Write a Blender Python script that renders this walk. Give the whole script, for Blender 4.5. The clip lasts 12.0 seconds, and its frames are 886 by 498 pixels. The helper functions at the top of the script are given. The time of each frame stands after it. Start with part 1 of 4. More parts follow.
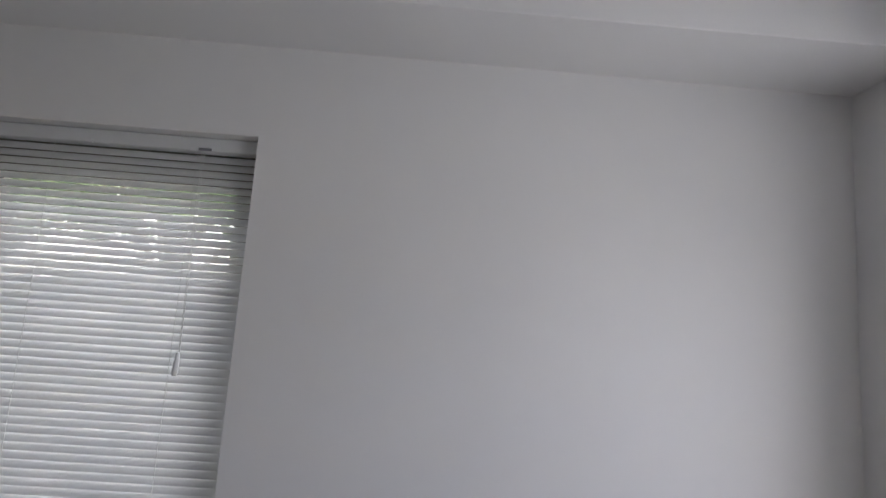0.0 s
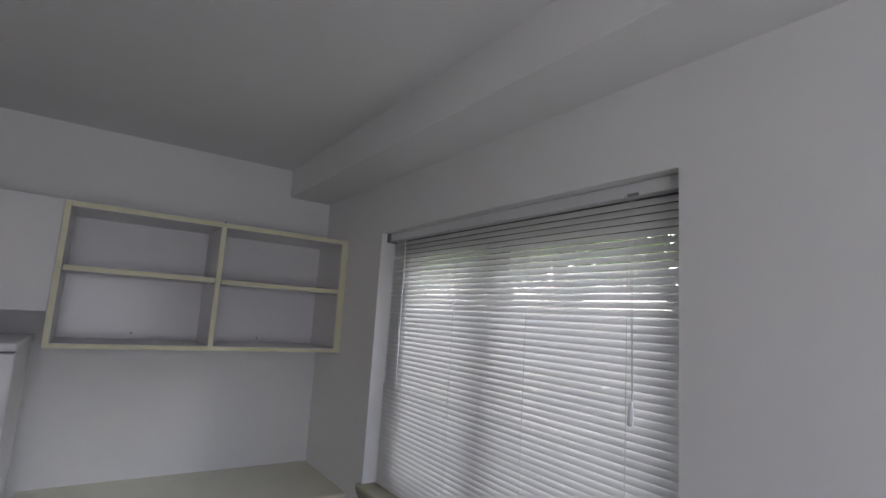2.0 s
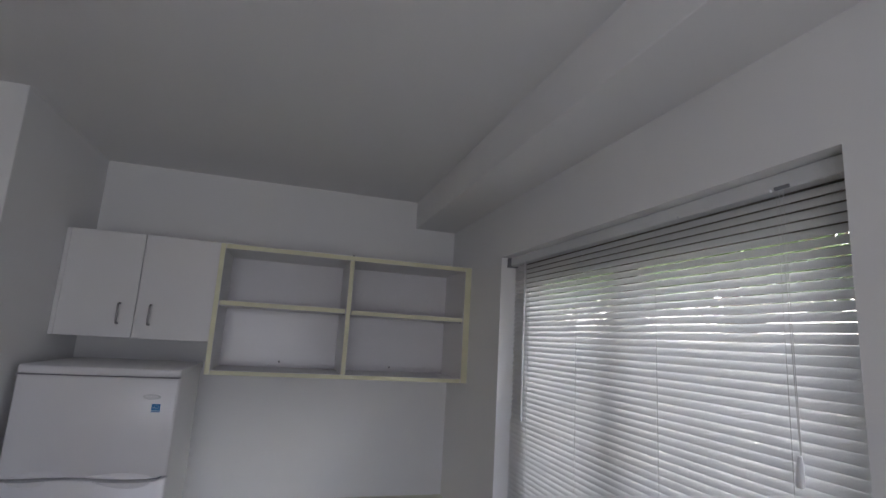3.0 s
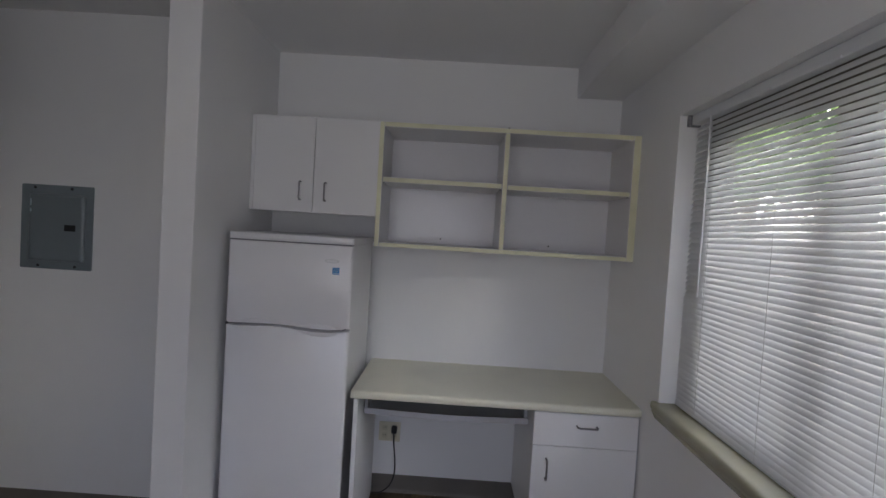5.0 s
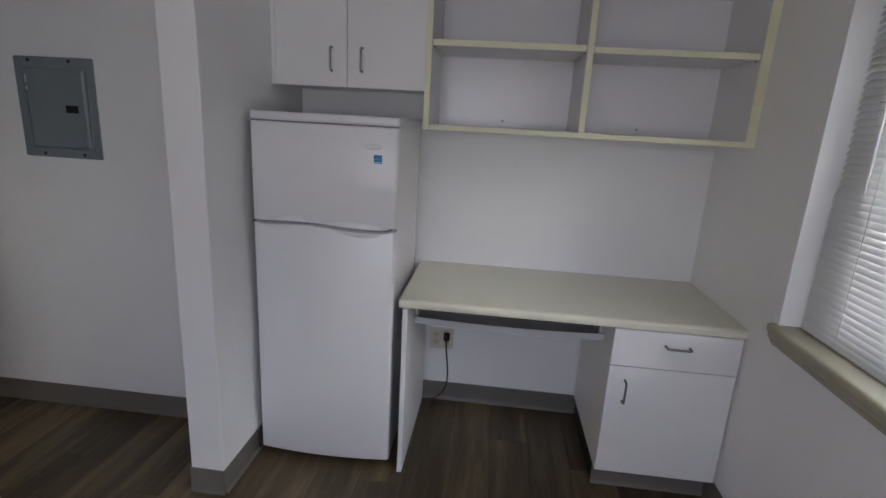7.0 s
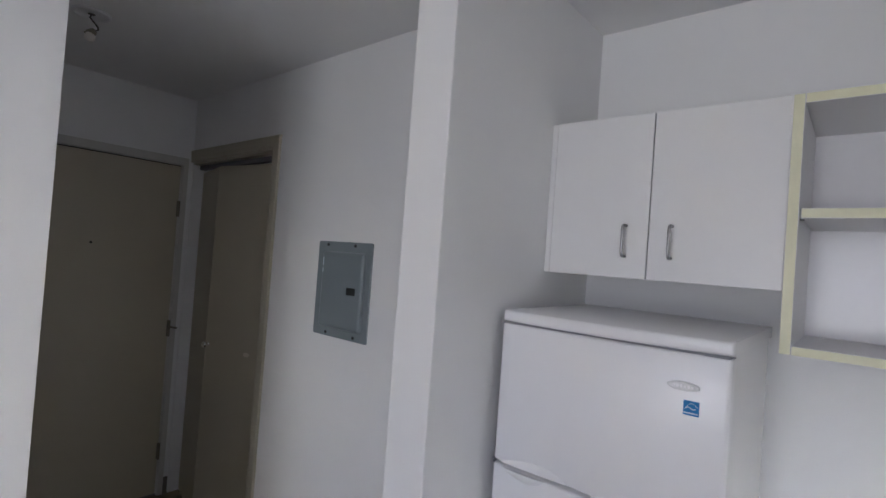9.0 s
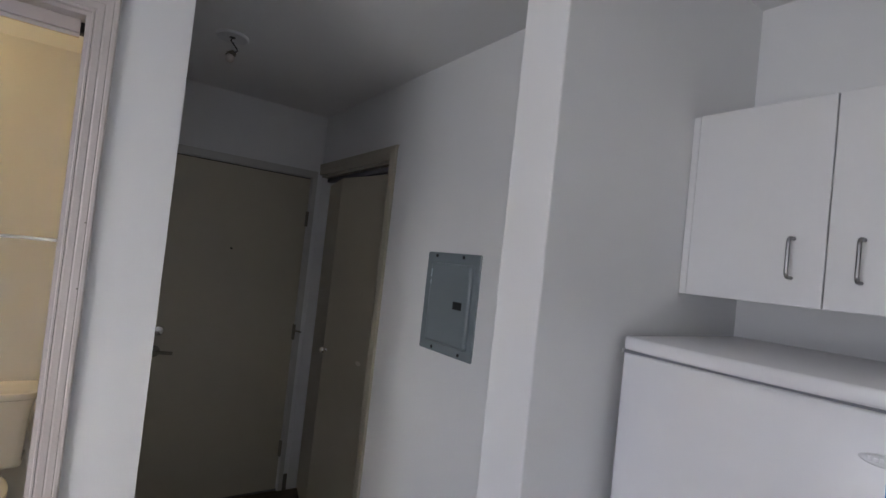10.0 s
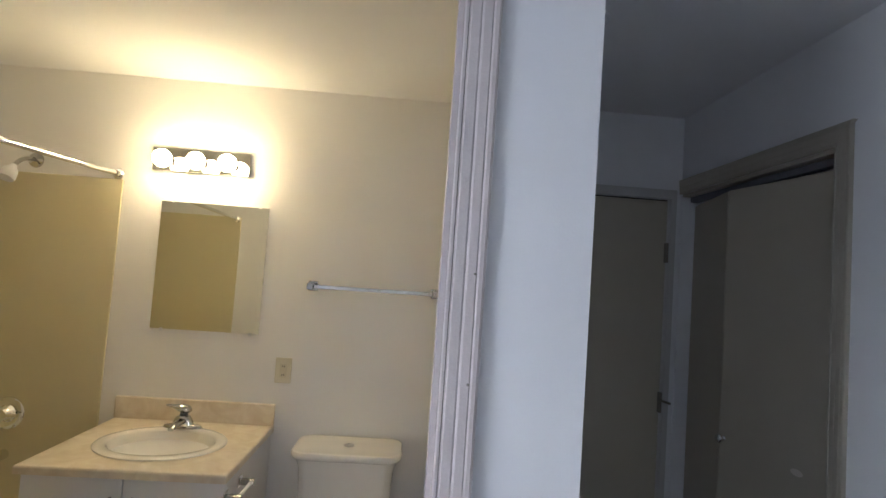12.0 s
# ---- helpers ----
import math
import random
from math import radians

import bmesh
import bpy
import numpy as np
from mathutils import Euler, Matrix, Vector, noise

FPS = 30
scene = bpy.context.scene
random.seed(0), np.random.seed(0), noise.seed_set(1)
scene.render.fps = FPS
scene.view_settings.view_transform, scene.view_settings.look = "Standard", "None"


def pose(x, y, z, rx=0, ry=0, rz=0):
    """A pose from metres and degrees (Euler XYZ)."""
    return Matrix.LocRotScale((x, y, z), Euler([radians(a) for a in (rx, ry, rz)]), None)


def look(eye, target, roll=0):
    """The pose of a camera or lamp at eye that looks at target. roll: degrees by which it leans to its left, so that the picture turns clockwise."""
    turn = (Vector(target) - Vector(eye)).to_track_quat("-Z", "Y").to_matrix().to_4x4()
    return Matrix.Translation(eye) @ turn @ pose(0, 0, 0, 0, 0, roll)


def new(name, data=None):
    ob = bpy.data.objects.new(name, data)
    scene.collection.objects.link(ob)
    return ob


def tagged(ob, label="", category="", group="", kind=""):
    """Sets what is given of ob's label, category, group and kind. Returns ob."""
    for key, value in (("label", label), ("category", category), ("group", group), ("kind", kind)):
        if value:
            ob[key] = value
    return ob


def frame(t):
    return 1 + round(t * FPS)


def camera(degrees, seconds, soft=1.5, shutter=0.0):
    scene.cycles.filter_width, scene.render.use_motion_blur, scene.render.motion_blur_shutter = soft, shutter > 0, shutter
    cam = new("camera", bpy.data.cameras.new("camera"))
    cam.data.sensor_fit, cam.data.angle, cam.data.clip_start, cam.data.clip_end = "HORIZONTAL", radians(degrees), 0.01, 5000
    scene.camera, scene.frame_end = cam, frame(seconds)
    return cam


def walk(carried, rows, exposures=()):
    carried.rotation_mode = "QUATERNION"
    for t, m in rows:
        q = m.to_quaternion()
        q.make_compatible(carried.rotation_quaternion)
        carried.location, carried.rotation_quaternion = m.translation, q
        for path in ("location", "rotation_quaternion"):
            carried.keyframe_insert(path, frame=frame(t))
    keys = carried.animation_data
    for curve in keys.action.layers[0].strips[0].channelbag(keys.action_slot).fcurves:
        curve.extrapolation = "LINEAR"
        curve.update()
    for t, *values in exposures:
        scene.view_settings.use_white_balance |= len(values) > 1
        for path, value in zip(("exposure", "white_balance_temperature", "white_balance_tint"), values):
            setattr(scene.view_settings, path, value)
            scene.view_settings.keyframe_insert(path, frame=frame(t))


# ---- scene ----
cam = camera(83.2, 12.0)
PATH = [
    (0, (0.3, 0.731, 1.634), (0.359, 2.715, 1.882), 4.1),
    (0.5, (0.358, 0.904, 1.604), (-0.093, 2.829, 1.904), 4.0),
    (1, (0.479, 0.98, 1.646), (-0.447, 2.735, 1.898), 6.3),
    (1.5, (0.481, 0.977, 1.658), (-0.862, 2.438, 1.907), 5.1),
    (2, (0.484, 0.924, 1.663), (-1.16, 2.03, 1.936), 3.7),
    (2.5, (0.484, 0.935, 1.669), (-1.31, 1.762, 1.979), 2.6),
    (3, (0.45, 1.1, 1.665), (-1.438, 1.661, 2.018), 3.4),
    (5, (0.35, 1.147, 1.529), (-1.648, 1.109, 1.46), 3.5),
    (5.5, (0.328, 1.133, 1.515), (-1.656, 1.08, 1.263), 3.5),
    (6, (0.297, 1.136, 1.479), (-1.665, 1.074, 1.091), 3.1),
    (6.5, (0.148, 1.118, 1.46), (-1.783, 1.029, 0.949), 2.7),
    (6.7, (0.066, 1.084, 1.461), (-1.863, 0.977, 0.94), 2.8),
    (8.3, (-0.519, 1.027, 1.593), (-2.262, 0.052, 1.483), 5.3),
    (8.5, (-0.569, 0.964, 1.606), (-2.253, -0.113, 1.541), 5.2),
    (9, (-0.709, 0.895, 1.605), (-2.238, -0.393, 1.64), 4.2),
    (9.5, (-0.845, 0.883, 1.605), (-2.198, -0.587, 1.681), 5.9),
    (10, (-0.863, 0.829, 1.596), (-2.018, -0.803, 1.653), 6.2),
    (10.5, (-0.77, 0.677, 1.584), (-1.644, -1.122, 1.608), 6.5),
    (11, (-0.658, 0.456, 1.6), (-1.265, -1.45, 1.622), 4.0),
    (11.3, (-0.644, 0.357, 1.608), (-1.115, -1.586, 1.643), 3.0),
    (11.5, (-0.661, 0.274, 1.591), (-1.035, -1.689, 1.65), 2.9),
    (12, (-0.769, 0.071, 1.594), (-0.864, -1.924, 1.702), 4.0),
]
STOPS = [
    (0.0, 2.15, 6100, 12), (1.0, 2.1, 6100, 12), (3.0, 2.1, 6000, 13), (5.0, 2.1, 6100, 13), (5.5, 2.15, 6150, 13), (6.7, 2.4, 6150, 13),
    (8.3, 3.05, 6000, 12), (9.5, 3.2, 5950, 12), (10.5, 2.95, 6000, 12), (11.0, 3.1, 5850, 13), (11.5, 3.15, 5650, 12), (12.0, 3.25, 5300, 11),
]
walk(cam, [(t, look(eye, target, roll)) for t, eye, target, roll in PATH], STOPS)

# ---- world, sun and large lights ----
world = bpy.data.worlds.new("sky")
scene.world = world
world.use_nodes = True
wn = world.node_tree
sky = wn.nodes.new("ShaderNodeTexSky")
sky.sky_type, sky.sun_disc = "NISHITA", False
sky.sun_elevation, sky.sun_rotation = radians(48), radians(200)
sky.air_density, sky.dust_density, sky.ozone_density = 0.7, 8.0, 0.0
wn.links.new(sky.outputs[0], wn.nodes["Background"].inputs[0])
wn.nodes["Background"].inputs[1].default_value = 0.15
sun = new("sun", bpy.data.lights.new("sun", "SUN"))
sun.data.energy, sun.data.angle, sun.data.color = 2.0, radians(0.6), (1.0, 0.95, 0.86)
sun.matrix_world = look((0, -6, 9), (2.2, 0, 0))


def window_light(name, eye, target, wide, tall, watts, color):
    lamp = new(name, bpy.data.lights.new(name, "AREA"))
    lamp.data.shape, lamp.data.size, lamp.data.size_y = "RECTANGLE", wide, tall
    lamp.data.energy, lamp.data.color = watts, color
    lamp.matrix_world = look(eye, target)


# daylight from the open sky above the trees on the north window, and in the opening of the east window
window_light("north_sky_daylight", (-0.96, 5.8, 4.5), (-0.96, 2.15, 1.5), 11.0, 1.7, 80, (0.95, 0.955, 1.0))
window_light("east_window_daylight", (1.69, 0.85, 1.47), (0, 0.85, 1.47), 1.36, 1.15, 2.25, (0.965, 0.94, 1.0))


# ---- materials ----
def mat(name, color, rough=0.5, metal=0.0, vary=0.06, scale=3.0, bump=0.0, grain=120.0, spec=0.5, coat=0.0, per_object=0.0):
    m = bpy.data.materials.new(name)
    m.use_nodes = True
    n, l = m.node_tree.nodes, m.node_tree.links
    p = n["Principled BSDF"]
    co = n.new("ShaderNodeTexCoord")
    big = n.new("ShaderNodeTexNoise")
    big.inputs["Scale"].default_value, big.inputs["Detail"].default_value = scale, 4
    fine = n.new("ShaderNodeTexNoise")
    fine.inputs["Scale"].default_value, fine.inputs["Detail"].default_value = grain, 3
    l.new(co.outputs["Object"], big.inputs["Vector"])
    l.new(co.outputs["Object"], fine.inputs["Vector"])
    mixf = n.new("ShaderNodeMath")
    mixf.operation = "MULTIPLY_ADD"
    l.new(fine.outputs["Fac"], mixf.inputs[0])
    mixf.inputs[1].default_value = 0.35
    l.new(big.outputs["Fac"], mixf.inputs[2])
    rng = n.new("ShaderNodeMapRange")
    rng.inputs["From Min"].default_value, rng.inputs["From Max"].default_value = 0.35, 1.0
    rng.inputs["To Min"].default_value, rng.inputs["To Max"].default_value = 1 - vary, 1 + vary
    l.new(mixf.outputs[0], rng.inputs["Value"])
    fac = rng.outputs["Result"]
    if per_object:
        info = n.new("ShaderNodeObjectInfo")
        r2 = n.new("ShaderNodeMapRange")
        r2.inputs["To Min"].default_value, r2.inputs["To Max"].default_value = 1 - per_object, 1 + per_object
        l.new(info.outputs["Random"], r2.inputs["Value"])
        mul = n.new("ShaderNodeMath")
        mul.operation = "MULTIPLY"
        l.new(fac, mul.inputs[0])
        l.new(r2.outputs["Result"], mul.inputs[1])
        fac = mul.outputs[0]
    hsv = n.new("ShaderNodeHueSaturation")
    hsv.inputs["Color"].default_value = (*color, 1)
    l.new(fac, hsv.inputs["Value"])
    l.new(hsv.outputs["Color"], p.inputs["Base Color"])
    p.inputs["Metallic"].default_value = metal
    p.inputs["Specular IOR Level"].default_value = spec
    p.inputs["Coat Weight"].default_value = coat
    rr = n.new("ShaderNodeMapRange")
    rr.inputs["To Min"].default_value, rr.inputs["To Max"].default_value = rough * 0.85, min(1, rough * 1.15)
    l.new(big.outputs["Fac"], rr.inputs["Value"])
    l.new(rr.outputs["Result"], p.inputs["Roughness"])
    if bump:
        b = n.new("ShaderNodeBump")
        b.inputs["Strength"].default_value, b.inputs["Distance"].default_value = bump, 0.002
        l.new(fine.outputs["Fac"], b.inputs["Height"])
        l.new(b.outputs["Normal"], p.inputs["Normal"])
    return m


def wood_floor_mat():
    m = bpy.data.materials.new("vinyl_plank")
    m.use_nodes = True
    n, l = m.node_tree.nodes, m.node_tree.links
    p = n["Principled BSDF"]
    co, info = n.new("ShaderNodeTexCoord"), n.new("ShaderNodeObjectInfo")
    shift = n.new("ShaderNodeVectorMath")
    shift.operation = "MULTIPLY_ADD"
    comb = n.new("ShaderNodeCombineXYZ")
    for k in range(3):
        l.new(info.outputs["Random"], comb.inputs[k])
    l.new(comb.outputs[0], shift.inputs[0])
    shift.inputs[1].default_value = (7, 13, 5)
    l.new(co.outputs["Object"], shift.inputs[2])
    mp = n.new("ShaderNodeMapping")
    mp.inputs["Scale"].default_value = (1.0, 10, 6)
    l.new(shift.outputs[0], mp.inputs["Vector"])
    grain, fine = n.new("ShaderNodeTexNoise"), n.new("ShaderNodeTexNoise")
    grain.inputs["Scale"].default_value, grain.inputs["Detail"].default_value, grain.inputs["Distortion"].default_value = 1.0, 6, 0.6
    fine.inputs["Scale"].default_value, fine.inputs["Detail"].default_value = 7.0, 4
    l.new(mp.outputs[0], grain.inputs["Vector"])
    l.new(mp.outputs[0], fine.inputs["Vector"])
    add = n.new("ShaderNodeMath")
    add.operation = "MULTIPLY_ADD"
    l.new(fine.outputs["Fac"], add.inputs[0])
    add.inputs[1].default_value = 0.3
    l.new(grain.outputs["Fac"], add.inputs[2])
    ramp = n.new("ShaderNodeValToRGB")
    e = ramp.color_ramp.elements
    e[0].position, e[0].color = 0.42, (0.045, 0.031, 0.016, 1)
    e[1].position, e[1].color = 0.86, (0.165, 0.120, 0.060, 1)
    mid = ramp.color_ramp.elements.new(0.62)
    mid.color = (0.078, 0.055, 0.028, 1)
    l.new(add.outputs[0], ramp.inputs["Fac"])
    hsv = n.new("ShaderNodeHueSaturation")
    r2 = n.new("ShaderNodeMapRange")
    r2.inputs["To Min"].default_value, r2.inputs["To Max"].default_value = 0.78, 1.28
    l.new(info.outputs["Random"], r2.inputs["Value"])
    l.new(r2.outputs["Result"], hsv.inputs["Value"])
    l.new(ramp.outputs["Color"], hsv.inputs["Color"])
    l.new(hsv.outputs["Color"], p.inputs["Base Color"])
    p.inputs["Roughness"].default_value = 0.42
    b = n.new("ShaderNodeBump")
    b.inputs["Strength"].default_value, b.inputs["Distance"].default_value = 0.25, 0.001
    l.new(fine.outputs["Fac"], b.inputs["Height"])
    l.new(b.outputs["Normal"], p.inputs["Normal"])
    return m


def laminate_mat():
    m = mat("stone_laminate", (0.70, 0.58, 0.42), 0.32, vary=0.12, scale=14, grain=60)
    n, l = m.node_tree.nodes, m.node_tree.links
    p = n["Principled BSDF"]
    co, tex, ramp = n.new("ShaderNodeTexCoord"), n.new("ShaderNodeTexNoise"), n.new("ShaderNodeValToRGB")
    tex.inputs["Scale"].default_value, tex.inputs["Detail"].default_value, tex.inputs["Distortion"].default_value = 11, 5, 1.2
    l.new(co.outputs["Object"], tex.inputs["Vector"])
    e = ramp.color_ramp.elements
    e[0].position, e[0].color = 0.30, (0.68, 0.58, 0.43, 1)
    e[1].position, e[1].color = 0.68, (0.83, 0.75, 0.61, 1)
    l.new(tex.outputs["Fac"], ramp.inputs["Fac"])
    l.new(ramp.outputs["Color"], p.inputs["Base Color"])
    return m


def slat_mat():
    m = mat("white_vinyl_slat", (0.80, 0.795, 0.79), 0.6, vary=0.03, scale=2, grain=40, spec=0.25, per_object=0.03)
    n, l = m.node_tree.nodes, m.node_tree.links
    tr, mix = n.new("ShaderNodeBsdfTranslucent"), n.new("ShaderNodeMixShader")
    tr.inputs["Color"].default_value = (0.83, 0.85, 0.88, 1)
    mix.inputs[0].default_value = 0.25
    l.new(n["Principled BSDF"].outputs[0], mix.inputs[1])
    l.new(tr.outputs[0], mix.inputs[2])
    l.new(mix.outputs[0], n["Material Output"].inputs["Surface"])
    return m


def leaf_mat():
    m = bpy.data.materials.new("leaf")
    m.use_nodes = True
    n, l = m.node_tree.nodes, m.node_tree.links
    p = n["Principled BSDF"]
    geo, ramp = n.new("ShaderNodeNewGeometry"), n.new("ShaderNodeValToRGB")
    e = ramp.color_ramp.elements
    e[0].color, e[1].color = (0.07, 0.11, 0.05, 1), (0.12, 0.17, 0.075, 1)
    l.new(geo.outputs["Random Per Island"], ramp.inputs["Fac"])
    l.new(ramp.outputs["Color"], p.inputs["Base Color"])
    p.inputs["Roughness"].default_value = 0.5
    tr, mix = n.new("ShaderNodeBsdfTranslucent"), n.new("ShaderNodeMixShader")
    tr.inputs["Color"].default_value = (0.22, 0.32, 0.14, 1)
    mix.inputs[0].default_value = 0.5
    l.new(p.outputs[0], mix.inputs[1])
    l.new(tr.outputs[0], mix.inputs[2])
    l.new(mix.outputs[0], n["Material Output"].inputs["Surface"])
    return m


def glow_mat(name, color, strength):
    m = bpy.data.materials.new(name)
    m.use_nodes = True
    p = m.node_tree.nodes["Principled BSDF"]
    p.inputs["Base Color"].default_value = (0.9, 0.88, 0.82, 1)
    p.inputs["Emission Color"].default_value = (*color, 1)
    p.inputs["Emission Strength"].default_value = strength
    return m


def glass_mat():
    m = bpy.data.materials.new("window_glass")
    m.use_nodes = True
    p = m.node_tree.nodes["Principled BSDF"]
    p.inputs["Base Color"].default_value = (0.97, 0.99, 0.98, 1)
    p.inputs["Roughness"].default_value = 0.02
    p.inputs["Transmission Weight"].default_value = 1.0
    p.inputs["IOR"].default_value = 1.01
    return m


WALL = mat("white_wall_paint", (0.84, 0.835, 0.83), 0.55, vary=0.025, scale=1.3, bump=0.12, grain=260, spec=0.35)
CEIL = mat("ceiling_paint", (0.85, 0.845, 0.84), 0.75, vary=0.03, scale=1.1, bump=0.2, grain=200, spec=0.2)
BATHWALL = mat("bathroom_wall_paint", (0.86, 0.845, 0.815), 0.42, vary=0.03, scale=1.6, bump=0.1, grain=240, spec=0.4)
WHITE = mat("white_melamine", (0.80, 0.79, 0.785), 0.38, vary=0.02, scale=2, grain=90)
BACKPANEL = mat("glossy_back_panel", (0.80, 0.785, 0.80), 0.22, vary=0.03, scale=3, grain=60)
EDGE = mat("cream_edge_band", (0.76, 0.74, 0.53), 0.45, vary=0.07, scale=9, grain=70)
DESK = mat("cream_laminate", (0.73, 0.71, 0.58), 0.36, vary=0.05, scale=5, grain=150)
APPLIANCE = mat("white_enamel", (0.80, 0.79, 0.80), 0.25, vary=0.015, scale=2, bump=0.05, grain=500)
PLASTIC = mat("white_plastic", (0.75, 0.75, 0.76), 0.35, vary=0.03, scale=6, grain=80)
GASKET = mat("grey_gasket", (0.22, 0.22, 0.24), 0.6, vary=0.1)
DARK = mat("black_rubber", (0.012, 0.012, 0.013), 0.45, vary=0.1)
NICKEL = mat("satin_nickel", (0.27, 0.26, 0.26), 0.36, 1.0, vary=0.08, scale=20)
CHROME = mat("chrome", (0.82, 0.82, 0.80), 0.07, 1.0, vary=0.02)
BRASSY = mat("aged_nickel", (0.24, 0.22, 0.18), 0.3, 1.0, vary=0.1, scale=20)
STEEL = mat("grey_painted_steel", (0.20, 0.232, 0.25), 0.30, vary=0.05, scale=5, bump=0.1, grain=400)
DOOR = mat("taupe_door_paint", (0.52, 0.47, 0.36), 0.42, vary=0.05, scale=2, bump=0.08, grain=220)
TRIM = mat("taupe_trim_paint", (0.46, 0.42, 0.33), 0.42, vary=0.06, scale=6, bump=0.1, grain=150)
METALFRAME = mat("pale_door_frame_paint", (0.60, 0.585, 0.55), 0.45, vary=0.05, scale=5)
CASING = mat("beige_casing_paint", (0.57, 0.515, 0.49), 0.45, vary=0.07, scale=9, bump=0.12, grain=160)
SILL = mat("khaki_sill_paint", (0.37, 0.345, 0.235), 0.25, vary=0.07, scale=6, bump=0.1, grain=140)
BASE = mat("grey_vinyl_base", (0.16, 0.145, 0.125), 0.48, vary=0.1, scale=6, grain=90)
FLOOR = wood_floor_mat()
SUBFLOOR = mat("dark_underlay", (0.04, 0.03, 0.025), 0.9)
BATHFLOOR = mat("bathroom_vinyl", (0.10, 0.075, 0.05), 0.45, vary=0.2, scale=9)
SLAT = slat_mat()
CORD = mat("white_cord", (0.75, 0.75, 0.73), 0.7, vary=0.05)
# one dark grey for the window frame and both sashes
WINFRAME = mat("dark_grey_frame", (0.16, 0.15, 0.13), 0.5, vary=0.06, scale=4)
VINYL = mat("white_window_vinyl", (0.72, 0.73, 0.74), 0.4, vary=0.03)
IVORY = mat("ivory_plastic", (0.70, 0.66, 0.52), 0.38, vary=0.04)
IVORYDARK = mat("ivory_socket", (0.62, 0.58, 0.44), 0.4, vary=0.04)
PORCELAIN = mat("white_porcelain", (0.84, 0.81, 0.75), 0.10, vary=0.015, scale=3, coat=0.4)
SURROUND = mat("tub_surround_acrylic", (0.66, 0.59, 0.37), 0.42, vary=0.03, scale=2)
LAMINATE = laminate_mat()
MIRROR = mat("mirror_silver", (0.88, 0.90, 0.88), 0.015, 1.0, vary=0.0)
GLASS = glass_mat()
BULB = glow_mat("warm_bulb_glass", (1.0, 0.71, 0.335), 6.9)
DEADBULB = mat("frosted_bulb", (0.65, 0.60, 0.55), 0.3, vary=0.05)
BLUE = mat("blue_label", (0.006, 0.19, 0.48), 0.4, vary=0.04)
LABELWHITE = mat("label_white", (0.62, 0.72, 0.78), 0.35, vary=0.03)
SILVER = mat("silver_badge", (0.66, 0.66, 0.66), 0.38, 0.25, vary=0.08, scale=60)
BARK = mat("bark", (0.12, 0.09, 0.06), 0.9, vary=0.3, scale=9)
OVERCAST = glow_mat("pale_overcast_sky", (0.92, 0.96, 1.0), 0.22)
LEAF = leaf_mat()
GRASS = mat("dry_lawn", (0.068, 0.074, 0.054), 0.9, vary=0.3, scale=0.6, grain=30)
TRAY = mat("grey_tray_plastic", (0.50, 0.50, 0.52), 0.5, vary=0.06, scale=5)
# slightly rougher chrome, its colour darkened for the dark surroundings it reflects
DARKCHROME = mat("chrome_dark_reflection", (0.48, 0.47, 0.44), 0.12, 1.0, vary=0.06, scale=12)
PATCH = mat("pale_spot", (0.74, 0.68, 0.58), 0.3, vary=0.1)


# ---- mesh helpers ----
def mesh_of(name, bm, materials, smooth=False):
    me = bpy.data.meshes.new(name)
    bmesh.ops.recalc_face_normals(bm, faces=bm.faces)
    bm.to_mesh(me)
    bm.free()
    for m in materials if isinstance(materials, (list, tuple)) else [materials]:
        me.materials.append(m)
    if smooth:
        for f in me.polygons:
            f.use_smooth = True
        me.set_sharp_from_angle(angle=radians(42))
    return me


def base_of(ob):
    v = Vector((0, 0, 0))
    while ob:
        v += ob.location
        ob = ob.parent
    return v


def part(name, bm, material, parent, label="", smooth=False):
    """One mesh, given in world metres, as a part of a thing or of a part."""
    bmesh.ops.translate(bm, vec=-base_of(parent), verts=bm.verts)
    ob = new(name, mesh_of(name, bm, material, smooth))
    ob.parent = parent
    return tagged(ob, label)


def thing(name, at, label, category, group="", kind=""):
    ob = new(name)
    ob.location = at
    return tagged(ob, label, category, group, kind)


def solid(name, bm, material, label, category, group="", kind="", at=(0, 0, 0), smooth=False):
    bmesh.ops.translate(bm, vec=-Vector(at), verts=bm.verts)
    ob = new(name, mesh_of(name, bm, material, smooth))
    ob.location = at
    return tagged(ob, label, category, group, kind)


def box(x0, x1, y0, y1, z0, z1, bevel=0.0, segs=2, bm=None, front=None):
    """A box, with rounded edges if asked. front: the axis and sign of a face that takes the second material."""
    own = bmesh.new()
    v = [own.verts.new((x, y, z)) for z in (z0, z1) for x, y in ((x0, y0), (x1, y0), (x1, y1), (x0, y1))]
    for q in ((3, 2, 1, 0), (4, 5, 6, 7), (0, 1, 5, 4), (1, 2, 6, 5), (2, 3, 7, 6), (3, 0, 4, 7)):
        own.faces.new([v[i] for i in q])
    if bevel:
        bmesh.ops.bevel(own, geom=own.edges[:], offset=bevel, segments=segs, affect="EDGES", profile=0.5)
    if front:
        axis, sign = front
        own.normal_update()
        for f in own.faces:
            if f.normal[axis] * sign > 0.9:
                f.material_index = 1
    if bm is None:
        return own
    me = bpy.data.meshes.new("tmp")
    own.to_mesh(me)
    own.free()
    bm.from_mesh(me)
    bpy.data.meshes.remove(me)
    return bm


def boxes(rows, bevel=0.0):
    bm = bmesh.new()
    for r in rows:
        box(*r, bevel=bevel, bm=bm)
    return bm


